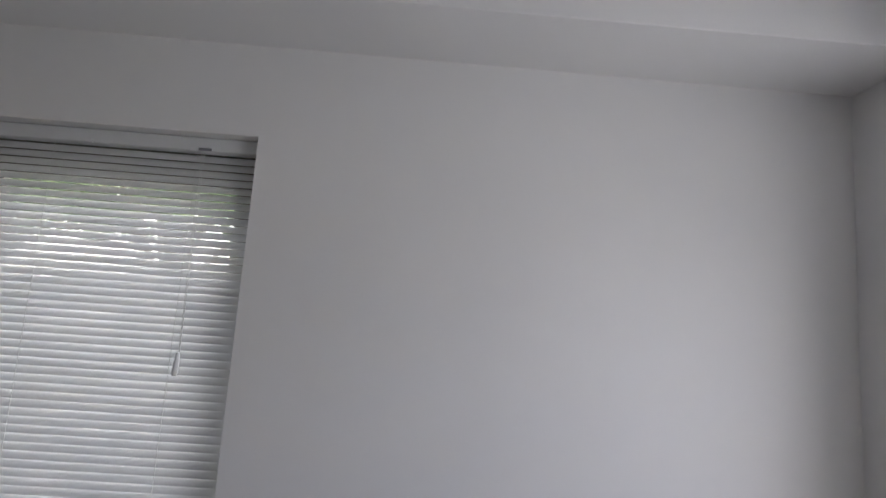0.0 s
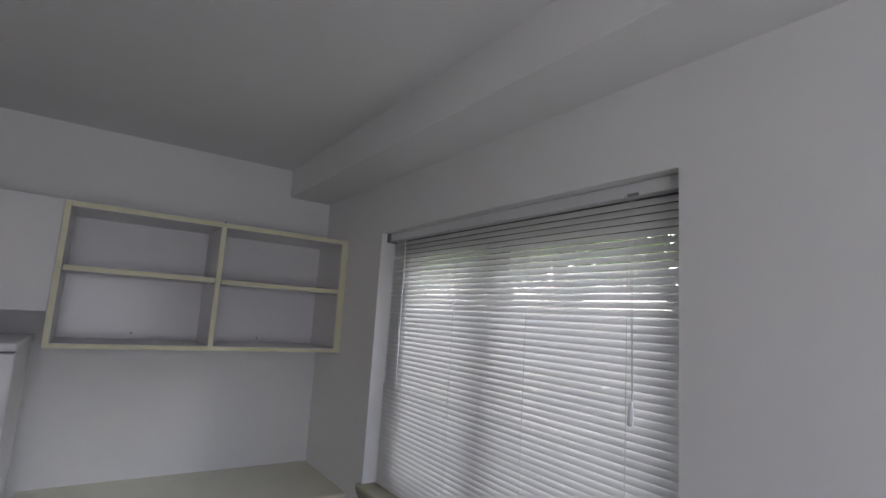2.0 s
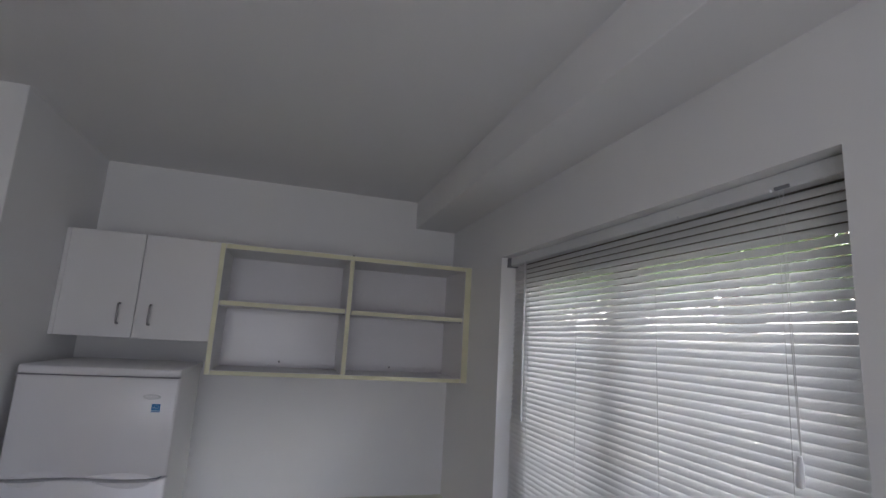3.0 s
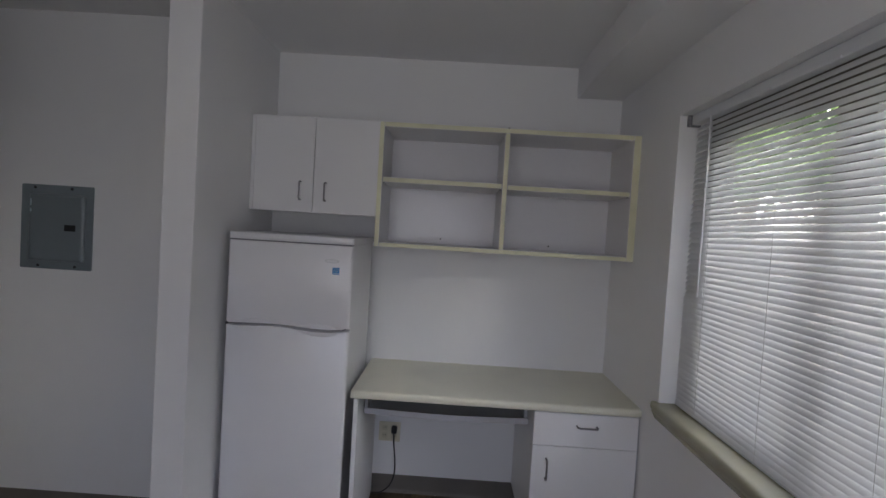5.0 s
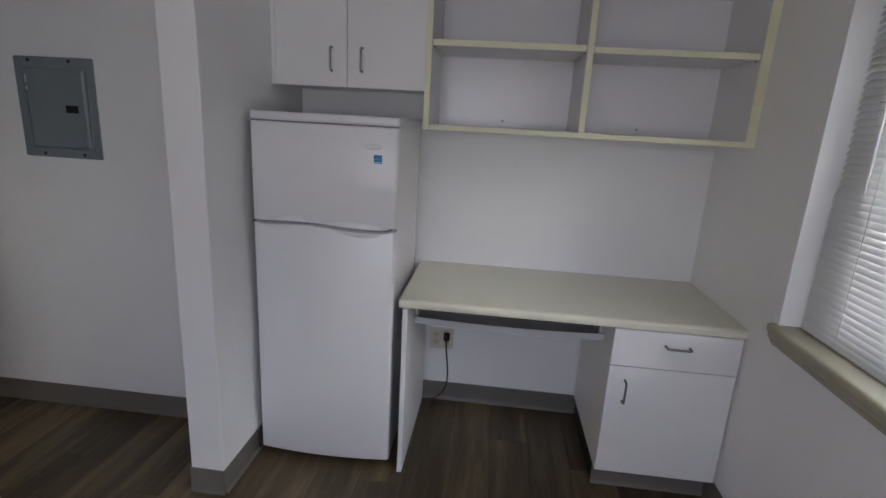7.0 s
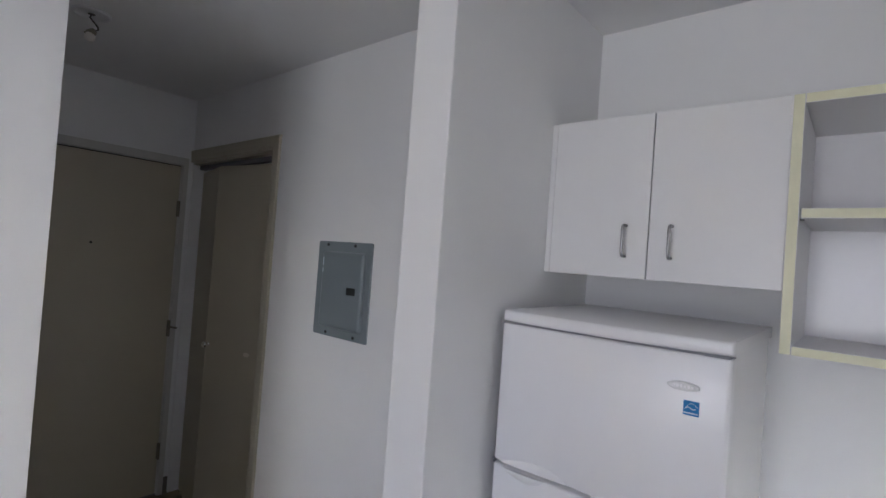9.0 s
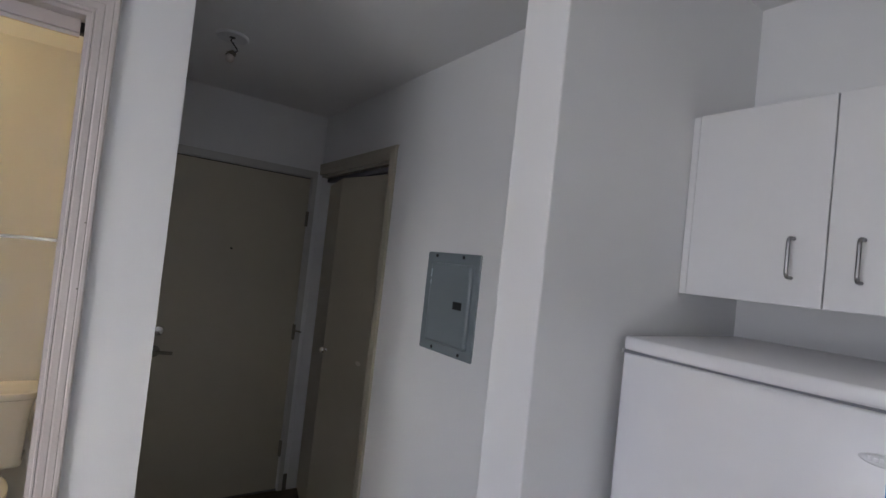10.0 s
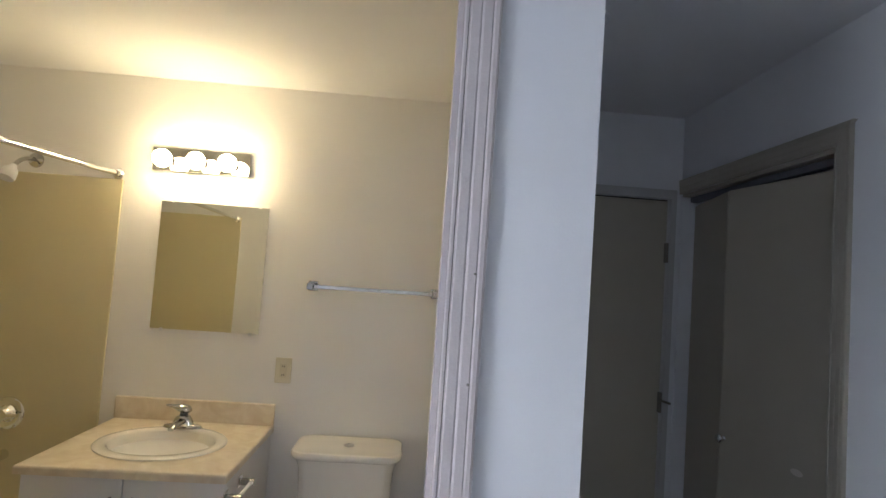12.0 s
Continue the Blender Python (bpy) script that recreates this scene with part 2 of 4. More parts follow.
def loft(rings, cap0=True, cap1=True, bm=None):
    """Skin through closed rings of equally many points."""
    bm = bm or bmesh.new()
    rows = [[bm.verts.new(p) for p in r] for r in rings]
    n = len(rows[0])
    for a, b in zip(rows, rows[1:]):
        for i in range(n):
            bm.faces.new((a[i], a[(i + 1) % n], b[(i + 1) % n], b[i]))
    if cap0:
        bm.faces.new(rows[0][::-1])
    if cap1:
        bm.faces.new(rows[-1])
    return bm


def tube(points, r, n=10, bm=None):
    """A round bar along a line of points."""
    pts = [Vector(p) for p in points]
    rings, up = [], None
    for i, p in enumerate(pts):
        d = (pts[min(i + 1, len(pts) - 1)] - pts[max(i - 1, 0)]).normalized()
        if up is None:
            up = d.orthogonal().normalized()
        up = (up - d * up.dot(d)).normalized()
        side = d.cross(up)
        rings.append([p + (up * math.cos(a) + side * math.sin(a)) * r for a in (2 * math.pi * k / n for k in range(n))])
    return loft(rings, bm=bm)


def disc(center, axis, profile, n=24, bm=None):
    """A turned shape: profile rows of (distance along axis, radius)."""
    axis = Vector(axis).normalized()
    u = axis.orthogonal().normalized()
    w = axis.cross(u)
    c = Vector(center)
    return loft([[c + axis * d + (u * math.cos(2 * math.pi * k / n) + w * math.sin(2 * math.pi * k / n)) * max(r, 1e-4) for k in range(n)] for d, r in profile], bm=bm)


def ball(center, r, n=20, m=12, bm=None):
    return disc(center, (0, 0, 1), [(-r * math.cos(math.pi * k / m), r * math.sin(math.pi * k / m)) for k in range(m + 1)], n, bm)


def arc(p0, p1, p2, n=6):
    """Points along a rounded corner p0 - p1 - p2."""
    p0, p1, p2 = Vector(p0), Vector(p1), Vector(p2)
    return [p0 * (1 - t) ** 2 + p1 * 2 * t * (1 - t) + p2 * t * t for t in (k / n for k in range(n + 1))]


def d_pull(a, b, out, r=0.0045, reach=0.030):
    """A bar pull with rounded corners between the feet a and b, standing off along out."""
    a, b, out = Vector(a), Vector(b), Vector(out)
    d = (b - a).normalized()
    c = 0.014
    pts = [a, a + out * (reach - c)]
    pts += arc(a + out * (reach - c), a + out * reach, a + out * reach + d * c)[1:]
    pts += arc(b + out * reach - d * c, b + out * reach, b + out * (reach - c))
    pts += [b]
    return tube(pts, r, 8)


def wall_with_hole(axis, at, thick, a0, a1, z0, z1, h0, h1, hz0, hz1):
    """A wall along x (axis 0) or y (axis 1) with one opening."""
    rows = []
    for s0, s1, q0, q1 in ((a0, h0, z0, z1), (h1, a1, z0, z1), (h0, h1, hz1, z1), (h0, h1, z0, hz0)):
        if s1 - s0 > 1e-4 and q1 - q0 > 1e-4:
            rows.append((s0, s1, at, at + thick, q0, q1) if axis == 0 else (at, at + thick, s0, s1, q0, q1))
    return boxes(rows)


# ---- large structure ----
XW, XE, YN, ZC = -2.505, 1.475, 2.05, 2.492      # niche back wall, east wall, window wall, ceiling
XP, YD, YB, XH = -2.09, -2.405, -0.67, -1.03     # panel wall, entry wall, bathroom front wall, hall side wall
XB, YS = -0.93, -2.475                           # bathroom side and back wall
WX0, WX1, WZ0, WZ1 = -1.743, -0.18, 0.868, 2.066  # window opening
LOW = -0.62                                       # foot of the walls in the ground


def structure(name, bm, material, label, category):
    return solid(name, bm, material, label, category, kind="structure")


wall_north = structure("wall_north", wall_with_hole(0, YN, 0.2, XW - 0.12, XE + 0.25, LOW, ZC + 0.1, WX0, WX1, WZ0 - 0.02, WZ1), WALL, "white painted wall with a deep window opening", "wall")
structure("wall_west", box(XW - 0.12, XW, 0.09, YN, LOW, ZC + 0.1), WALL, "white painted wall behind the desk and refrigerator", "wall")
structure("wall_stub", box(XW - 0.12, -1.638, -0.033, 0.101, LOW, ZC + 0.05, 0.004, 2), WALL, "white painted stub wall beside the refrigerator", "wall")
wall_hall = structure("wall_hall_west", wall_with_hole(1, XP - 0.12, 0.12, YD, -0.033, LOW, ZC + 0.1, -2.395, -1.452, LOW, 2.095), WALL, "white painted hall wall with a closet opening", "wall")
structure("wall_closet", boxes([(-2.92, -2.8, YD - 0.12, -0.9, LOW, ZC + 0.1), (-2.8, XP - 0.12, -1.02, -0.9, LOW, ZC + 0.1)]), WALL, "plain closet walls behind the folding door", "wall")
wall_entry = structure("wall_south", wall_with_hole(0, YD - 0.14, 0.14, -2.92, XH, LOW, ZC + 0.1, -2.033, -1.165, LOW, 2.068), WALL, "white painted wall around the entry door", "wall")
structure("wall_bath_west", box(XH, XB, YS - 0.12, YB - 0.12, LOW, ZC + 0.1), WALL, "white painted wall between hall and bathroom", "wall")
wall_bath = structure("wall_bath_north", wall_with_hole(0, YB - 0.12, 0.12, XH, XE, LOW, ZC + 0.1, -0.816, 0.13, LOW, 2.112), WALL, "white painted wall with the bathroom doorway", "wall")
structure("wall_bath_south", box(XB, XE, YS - 0.12, YS, LOW, ZC + 0.1), BATHWALL, "white painted bathroom wall behind vanity and toilet", "wall")
structure("wall_east", wall_with_hole(1, XE, 0.25, YS - 0.12, YN, LOW, ZC + 0.1, 0.15, 1.55, 0.87, 2.066), WALL, "plain white painted wall with a window opening", "wall")
structure("ceiling", box(-2.95, XE + 0.25, YS - 0.14, YN + 0.2, ZC, ZC + 0.12), CEIL, "white painted flat ceiling", "ceiling")
soffit = structure("ceiling_soffit", box(XW - 0.03, XE + 0.03, 1.795, YN + 0.03, 2.325, ZC + 0.03, 0.003, 2), CEIL, "boxed white soffit along the window wall", "soffit")
structure("subfloor", box(-2.95, XE, YS - 0.1, YN, -0.14, -0.012), SUBFLOOR, "dark subfloor under the planks", "floor")
structure("bathroom_floor", box(XB, XE, YS, YB - 0.12, -0.012, 0.0), BATHFLOOR, "dark brown vinyl bathroom floor", "floor")


def base_profile(p0, p1, out, h=0.102):
    """Coved vinyl base from p0 to p1 on the floor, standing off along out."""
    p0, p1, o = Vector(p0), Vector(p1), Vector(out)
    prof = [(0.0005, 0.0), (0.014, 0.0), (0.012, 0.004), (0.006, 0.012), (0.004, 0.025), (0.004, h - 0.003), (0.002, h), (0.0005, h)]
    return loft([[p + o * d + Vector((0, 0, z)) for d, z in prof] for p in (p0, p1)])


for p0, p1, out in (
    ((XW, 0.101, 0), (XW, YN, 0), (1, 0, 0)),
    ((XW, YN, 0), (XE, YN, 0), (0, -1, 0)),
    ((-1.638, 0.101, 0), (XW, 0.101, 0), (0, 1, 0)),
    ((-1.638, -0.033, 0), (-1.638, 0.105, 0), (1, 0, 0)),
    ((XP, -0.033, 0), (-1.634, -0.033, 0), (0, -1, 0)),
    ((XP, -1.392, 0), (XP, -0.037, 0), (1, 0, 0)),
    ((XP, YD, 0), (-2.0615, YD, 0), (0, 1, 0)),
    ((XH, YD, 0), (XH, YB, 0), (-1, 0, 0)),
    ((XH - 0.004, YB, 0), (-0.872, YB, 0), (0, 1, 0)),
    ((0.2, YB, 0), (XE, YB, 0), (0, 1, 0)),
    ((XE, YB, 0), (XE, YN, 0), (-1, 0, 0)),
):
    structure("baseboard", base_profile(p0, p1, out), BASE, "grey coved vinyl wall base", "baseboard")

# ---- window wall: window, sill, blind ----
win = thing("window_1", (-0.96, YN + 0.16, WZ0), "dark grey sliding window behind the closed blind", "window", kind="structure")
FY0, FY1 = YN + 0.135, YN + 0.19
HEAD = WZ1 - 0.100                                # underside of the frame's head
part("window_frame", boxes([(WX0, WX0 + 0.075, FY0, FY1, WZ0, WZ1), (WX1 - 0.05, WX1, FY0, FY1, WZ0, WZ1), (WX0 + 0.075, WX1 - 0.05, FY0, FY1, HEAD, WZ1), (WX0 + 0.075, WX1 - 0.05, FY0, FY1, WZ0, WZ0 + 0.05)]), WINFRAME, win)
for x0, x1, y0, y1, glass in ((WX0 + 0.075, -1.000, FY0 - 0.010, FY0 + 0.022, (0.075, 0.046)), (-1.006, WX1 - 0.05, FY0 + 0.026, FY1 - 0.002, (0.046, 0.050))):
    sash = part("sash", boxes([(x0, x0 + glass[0], y0, y1, WZ0 + 0.05, HEAD), (x1 - glass[1], x1, y0, y1, WZ0 + 0.05, HEAD), (x0 + glass[0], x1 - glass[1], y0, y1, WZ0 + 0.05, WZ0 + 0.09), (x0 + glass[0], x1 - glass[1], y0, y1, HEAD - 0.012, HEAD)]), WINFRAME, win)
    pane = part("pane", box(x0 + glass[0], x1 - glass[1], (y0 + y1) / 2 - 0.002, (y0 + y1) / 2 + 0.002, WZ0 + 0.09, HEAD - 0.012), GLASS, sash)
    pane.visible_shadow = False

sill = thing("window_sill", (-0.96, YN, WZ0), "glossy khaki painted wooden window sill with a moulded front", "sill", kind="structure")
ends = (WX0 + 0.002, WX1 - 0.002)
part("stool", loft([[(x, y, z) for y, z in ((2.183, 0.868), (2.047, 0.868), (2.047, 0.848), (2.183, 0.848))] for x in ends]), SILL, sill)
part("nosing", loft([[(x + s * (0.868 - z) * 0.40, y, z) for y, z in ((2.0485, 0.868), (2.034, 0.868), (2.026, 0.865), (2.022, 0.858), (2.021, 0.846), (2.025, 0.839), (2.024, 0.828), (2.029, 0.822), (2.031, 0.812), (2.037, 0.803), (2.0485, 0.798))] for x, s in ((WX0 - 0.018, 1), (WX1 + 0.018, -1))]), SILL, sill, smooth=True)

blind = thing("window_blind", (-0.96, 2.12, WZ0), "white mini blind, lowered and nearly closed, in the window recess", "blind")
BX0, BX1 = -1.722, -0.203
part("head_rail", box(-1.735, -0.188, 2.092, 2.128, 2.026, 2.0645, 0.003, 2), VINYL, blind)
part("head_bracket", boxes([(-1.7425, -1.728, 2.080, 2.13, 2.02, 2.0655), (-1.7275, -1.715, 2.080, 2.088, 2.024, 2.062)]), GASKET, blind, "greyish plastic end bracket")
for x in (-1.50, -1.22, -0.94, -0.645, -0.366):
    part("valance_clip", box(x - 0.006, x + 0.006, 2.086, 2.092, 2.024, 2.032, 0.001), PLASTIC, blind)
part("cord_lock", box(-0.352, -0.318, 2.088, 2.0925, 2.027, 2.034), GASKET, blind, "dark cord lock")


def slat_mesh(name, tilt, x0, x1):
    """One curved slat: its room edge down, its outer edge up."""
    w, crown, th, k = 0.0254, 0.0020, 0.0006, 6
    a = radians(tilt)
    top, low = [], []
    for i in range(k + 1):
        s = (i / k - 0.5) * w
        h = crown * (1 - (2 * i / k - 1) ** 2)
        top.append((s * math.cos(a) - h * math.sin(a), s * math.sin(a) + h * math.cos(a)))
        h -= th
        low.append((s * math.cos(a) - h * math.sin(a), s * math.sin(a) + h * math.cos(a)))
    ring = top + low[::-1]
    return mesh_of(name, loft([[(x, y, z) for y, z in ring] for x in (x0, x1)]), SLAT, True)


rise = 0.02155
upper, lower = slat_mesh("slat", 57, BX0 + 0.96, BX1 + 0.96), slat_mesh("slat", 68, BX0 - 0.012 + 0.96, BX1 + 0.96)
z = 2.0105
while z > 0.888:
    ob = new("slat", upper if z > 1.325 else lower)
    ob.parent, ob.location = blind, (0, 0, z - WZ0)
    ob.rotation_euler = (radians(random.uniform(-0.6, 0.6)), radians(random.uniform(-0.03, 0.03)), 0)
    z -= rise
part("bottom_rail", box(BX0 - 0.01, BX1, 2.113, 2.133, 0.8695, 0.880, 0.003, 2), SLAT, blind)
for x in (-1.55, -1.17, -0.75, -0.36):
    for y in (2.1045, 2.1355):
        part("ladder_cord", tube([(x, y, 2.026), (x, y, 0.885)], 0.0006, 5), CORD, blind)
part("tilt_wand", tube([(-1.568, 2.088, 2.03), (-1.569, 2.090, 1.9), (-1.575, 2.093, 1.34)], 0.0032, 6), PLASTIC, blind, "clear white tilt wand")
part("pull_cord", tube([(-0.345, 2.094, 2.03), (-0.340, 2.0945, 1.75), (-0.334, 2.094, 1.475)], 0.0008, 5, tube([(-0.337, 2.096, 2.03), (-0.336, 2.0955, 1.75), (-0.333, 2.095, 1.475)], 0.0008, 5)), CORD, blind)
part("cord_tassel", disc((-0.335, 2.093, 1.478), (-0.05, 0, -1), [(0, 0.003), (0.004, 0.005), (0.03, 0.0072), (0.055, 0.008), (0.06, 0.006), (0.061, 0.001)], 12), PLASTIC, blind, smooth=True)

# ---- niche: wall cabinet, shelf unit, refrigerator, desk ----
cab = thing("wall_cabinet", (-2.33, 0.425, 1.585), "white melamine two-door wall cabinet above the refrigerator", "cabinet")
part("body", boxes([(XW, -2.184, 0.104, 0.748, 1.588, 2.060)], 0.001), WHITE, cab)
part("filler_strip", box(-2.1838, -2.1655, 0.1025, 0.1205, 1.585, 2.062, 0.0008, 1), WHITE, cab)
for y0, y1, hy in ((0.122, 0.4235, 0.362), (0.4265, 0.748, 0.489)):
    d = part("door", box(-2.1805, -2.1645, y0, y1, 1.585, 2.064, 0.0012, 1), WHITE, cab)
    part("handle", d_pull((-2.165, hy, 1.648), (-2.165, hy, 1.738), (1, 0, 0)), NICKEL, d, "satin nickel bar pull", True)

shelf = thing("wall_shelf", (-2.33, 1.39, 1.43), "white wall-hung shelf unit with cream edges, empty", "shelf")
SX = -2.150
sides = [("side_panel", (XW, SX, 0.7495, 0.7735, 1.435, 2.060)), ("side_panel", (XW, SX, 2.012, 2.0485, 1.435, 2.060)),
         ("top_panel", (XW, SX, 0.774, 2.0115, 2.036, 2.060)), ("bottom_panel", (XW, SX, 0.774, 2.0115, 1.435, 1.457)),
         ("divider", (XW, SX, 1.376, 1.400, 1.4575, 2.0355)),
         ("shelf_board", (XW + 0.006, SX - 0.004, 0.777, 1.373, 1.761, 1.785)), ("shelf_board", (XW + 0.006, SX - 0.004, 1.403, 2.009, 1.757, 1.780))]
for nm, r in sides:
    part(nm, box(*r, bevel=0.0012, segs=1, front=(0, 1)), [WHITE, EDGE], shelf)
for y0, y1 in ((0.774, 1.3755), (1.4005, 2.0115)):
    part("back_panel", box(XW + 0.0005, XW + 0.005, y0, y1, 1.4575, 2.0355), BACKPANEL, shelf)
for y, zz in ((1.075, 1.487), (1.69, 1.482)):
    part("screw", disc((XW + 0.005, y, zz), (1, 0, 0), [(0, 0.0045), (0.0015, 0.004), (0.002, 0.001)], 10), DARK, shelf, "dark screw head")
part("screw", disc((SX - 0.012, 1.392, 2.060), (0, 0, 1), [(0, 0.006), (0.004, 0.006), (0.006, 0.003)], 10), DARK, shelf, "dark screw head")
for y, zz in ((0.778, 1.7595), (1.370, 1.7595), (1.406, 1.7555), (2.006, 1.7555)):
    part("shelf_pin", disc((SX - 0.03, y, zz), (0, 1, 0), [(-0.005, 0.003), (0.005, 0.003)], 8), NICKEL, shelf)

fridge = thing("refrigerator", (-2.18, 0.415, 0), "white two-door apartment refrigerator beside the desk", "refrigerator")
FY = (0.131, 0.698)


def curved_door(y0, y1, z0, z1, x_back, x_front, bow=0.020, wave=None):
    """A door slab whose face bows out; wave shapes its edge at the seam."""
    r = 0.009
    rows = []
    edge = [0, 0.0008, 0.002, 0.004, 0.0065, 0.010, 0.020]
    steps = [s / (y1 - y0) for s in edge] + [0.06 + 0.88 * k / 22 for k in range(23)] + [1 - s / (y1 - y0) for s in edge[::-1]]
    for t in steps:
        y = y0 + (y1 - y0) * t
        e = min(t, 1 - t) * (y1 - y0)
        fx = x_front - bow * (2 * t - 1) ** 2 - (r - math.sqrt(max(r * r - (r - min(e, r)) ** 2, 0)))
        b, tp = z0, z1
        if wave:
            w = 0.0065 * math.sin((t - 0.08) * 2 * math.pi * 0.95) * (1 if 0.04 < t < 0.96 else 0)
            if wave == "low":
                b += w
            else:
                tp += w
        k = 0.006
        rows.append([(x_back, y, b), (fx - k, y, b), (fx - 0.002, y, b + 0.002), (fx, y, b + k), (fx, y, tp - k), (fx - 0.002, y, tp - 0.002), (fx - k, y, tp), (x_back, y, tp)])
    return loft(rows)


part("body", box(-2.46, -1.955, FY[0] + 0.004, FY[1] - 0.004, 0.03, 1.444, 0.006, 2), APPLIANCE, fridge)
part("top_cover", curved_door(FY[0] - 0.002, FY[1] + 0.002, 1.4425, 1.4735, -2.462, -1.882), APPLIANCE, fridge, "slightly domed white top cover", True)
# door gaskets; the last box is a dark strip for shade under the cover
part("gasket_and_gap_shade", boxes([(-1.956, -1.944, FY[0] + 0.008, FY[1] - 0.008, 1.062, 1.434), (-1.956, -1.944, FY[0] + 0.008, FY[1] - 0.008, 0.045, 1.043), (-1.96, -1.93, FY[0] + 0.02, FY[1] - 0.02, 1.040, 1.066), (-1.950, -1.8985, FY[0] + 0.004, FY[1] - 0.004, 1.4365, 1.4428)]), GASKET, fridge)
freezer = part("freezer_door", curved_door(FY[0], FY[1], 1.058, 1.437, -1.950, -1.880, wave="low"), APPLIANCE, fridge, smooth=True)
fresh = part("fridge_door", curved_door(FY[0], FY[1], 0.034, 1.048, -1.950, -1.880, wave="top"), APPLIANCE, fridge, smooth=True)


def grip(y0, y1, z_edge, up, host):
    """A shallow moulded finger grip along the seam, fading into the door."""
    n = 14
    rows = []
    for i in range(n + 1):
        t = i / n
        y = y0 + (y1 - y0) * t
        h = 0.0015 + 0.030 * math.sin(math.pi * t) ** 0.6 * (0.55 + 0.45 * t)
        tt = (y - FY[0]) / (FY[1] - FY[0])
        fx = -1.880 - 0.020 * (2 * tt - 1) ** 2
        zz = z_edge + 0.0065 * math.sin((tt - 0.08) * 2 * math.pi * 0.95)
        k = math.sin(math.pi * t) ** 0.5
        rows.append([(fx - 0.006, y, zz + up * 0.001), (fx - 0.001 + 0.008 * k, y, zz + up * 0.002), (fx - 0.001 + 0.007 * k, y, zz + up * h * 0.5), (fx - 0.0015 + 0.001 * k, y, zz + up * h), (fx - 0.007, y, zz + up * h)])
    return part("grip", loft(rows), APPLIANCE, host, "moulded white finger grip", True)


grip(0.155, 0.36, 1.058, 1, freezer)
grip(0.42, 0.655, 1.058, 1, freezer)
grip(0.165, 0.30, 1.048, -1, fresh)
grip(0.45, 0.655, 1.048, -1, fresh)
part("hinge_cap", box(-1.93, -1.905, 0.126, 0.1305, 1.045, 1.060, 0.001), GASKET, fridge)
part("hinge_cap", box(-1.93, -1.90, 0.127, 0.1305, 1.434, 1.444, 0.001), PLASTIC, fridge)


def oval(cx, y, z, ry, rz, th, n=28):
    return loft([[(cx + d, y + ry * k * math.cos(2 * math.pi * i / n), z + rz * k * math.sin(2 * math.pi * i / n)) for i in range(n)] for d, k in ((0, 1), (th, 0.98), (th * 1.4, 0.86), (th * 1.1, 0.80))])


badge = part("badge", oval(-1.8885, 0.609, 1.366, 0.034, 0.0105, 0.002), SILVER, freezer, "silver oval badge", True)
part("raised_mark", boxes([(-1.8875, -1.8850, 0.588 + 0.0075 * k, 0.593 + 0.0075 * k, 1.3625, 1.3695 - 0.0012 * (k % 2)) for k in range(6)], 0.0006), APPLIANCE, badge)
sticker = part("sticker", box(-1.8955, -1.8890, 0.6115, 0.6425, 1.306, 1.337), BLUE, freezer, "square blue energy label")
part("mark", boxes([(-1.8894, -1.8885, 0.613, 0.641, 1.3095, 1.3125)] + [(-1.8894, -1.8885, 0.616 + 0.003 * k, 0.6185 + 0.003 * k, 1.3205 + 0.002 * math.sin(k), 1.3225 + 0.002 * math.sin(k)) for k in range(7)]), LABELWHITE, sticker)
arcbm = tube([(-1.8890, 0.614 + 0.026 * t, 1.318 + 0.014 * math.sin(math.pi * t * 0.85)) for t in (k / 10 for k in range(11))], 0.0005, 5)
part("swoosh", arcbm, LABELWHITE, sticker)
for x in (-2.40, -1.99):
    for y in (0.175, 0.655):
        part("foot", disc((x, y, 0.0), (0, 0, 1), [(0, 0.018), (0.01, 0.018), (0.012, 0.01), (0.032, 0.01)], 12), DARK, fridge)

desk = thing("desk", (-2.2, 1.39, 0), "cream laminate built-in desk with an open knee space", "desk")
top = bmesh.new()
loft([[(x, y, zz) for x, zz in ((XW, 0.740), (-1.912, 0.740), (-1.905, 0.743), (-1.9025, 0.752), (-1.9025, 0.763), (-1.906, 0.772), (-1.914, 0.776), (XW, 0.776))] for y in (0.722, YN - 0.0015)], bm=top)
part("desktop", top, DESK, desk)
side = bmesh.new()
loft([[(x, y, zz) for x, zz in ((-2.49, 0), (-1.880, 0), (-1.8815, 0.018), (-1.886, 0.032), (-1.884, 0.05), (-1.888, 0.062), (-1.888, 0.7395), (-2.49, 0.7395))] for y in (0.741, 0.761)], bm=side)
part("side_panel", side, [WHITE], desk, "white end panel, chipped at the bottom")
tray = bmesh.new()
for dx0, dx1, dz0, dz1 in ((-2.42, -2.0605, 0.000, 0.008), (-2.060, -2.050, -0.002, 0.026)):
    loft([[(x, y, 0.624 - 0.010 * math.sin(math.pi * (y - 0.765) / 0.80) + dz) for x, dz in ((dx0, dz0), (dx1, dz0), (dx1, dz1), (dx0, dz1))] for y in [0.765 + 0.80 * k / 16 for k in range(17)]], bm=tray)
part("pencil_tray", tray, TRAY, desk, "shallow grey-white tray sagging below the top")
for y in (0.7635, 1.5475):
    part("tray_bracket", box(-2.39, -2.07, y, y + 0.014, 0.626, 0.7395), TRAY, desk)
ped = thing("drawer_pedestal", (-2.2, 1.80, 0), "white melamine pedestal with one drawer and one door under the desktop", "cabinet")
part("body", box(XW + 0.012, -1.923, 1.567, 2.0485, 0.105, 0.7392, 0.001, 1), WHITE, ped)
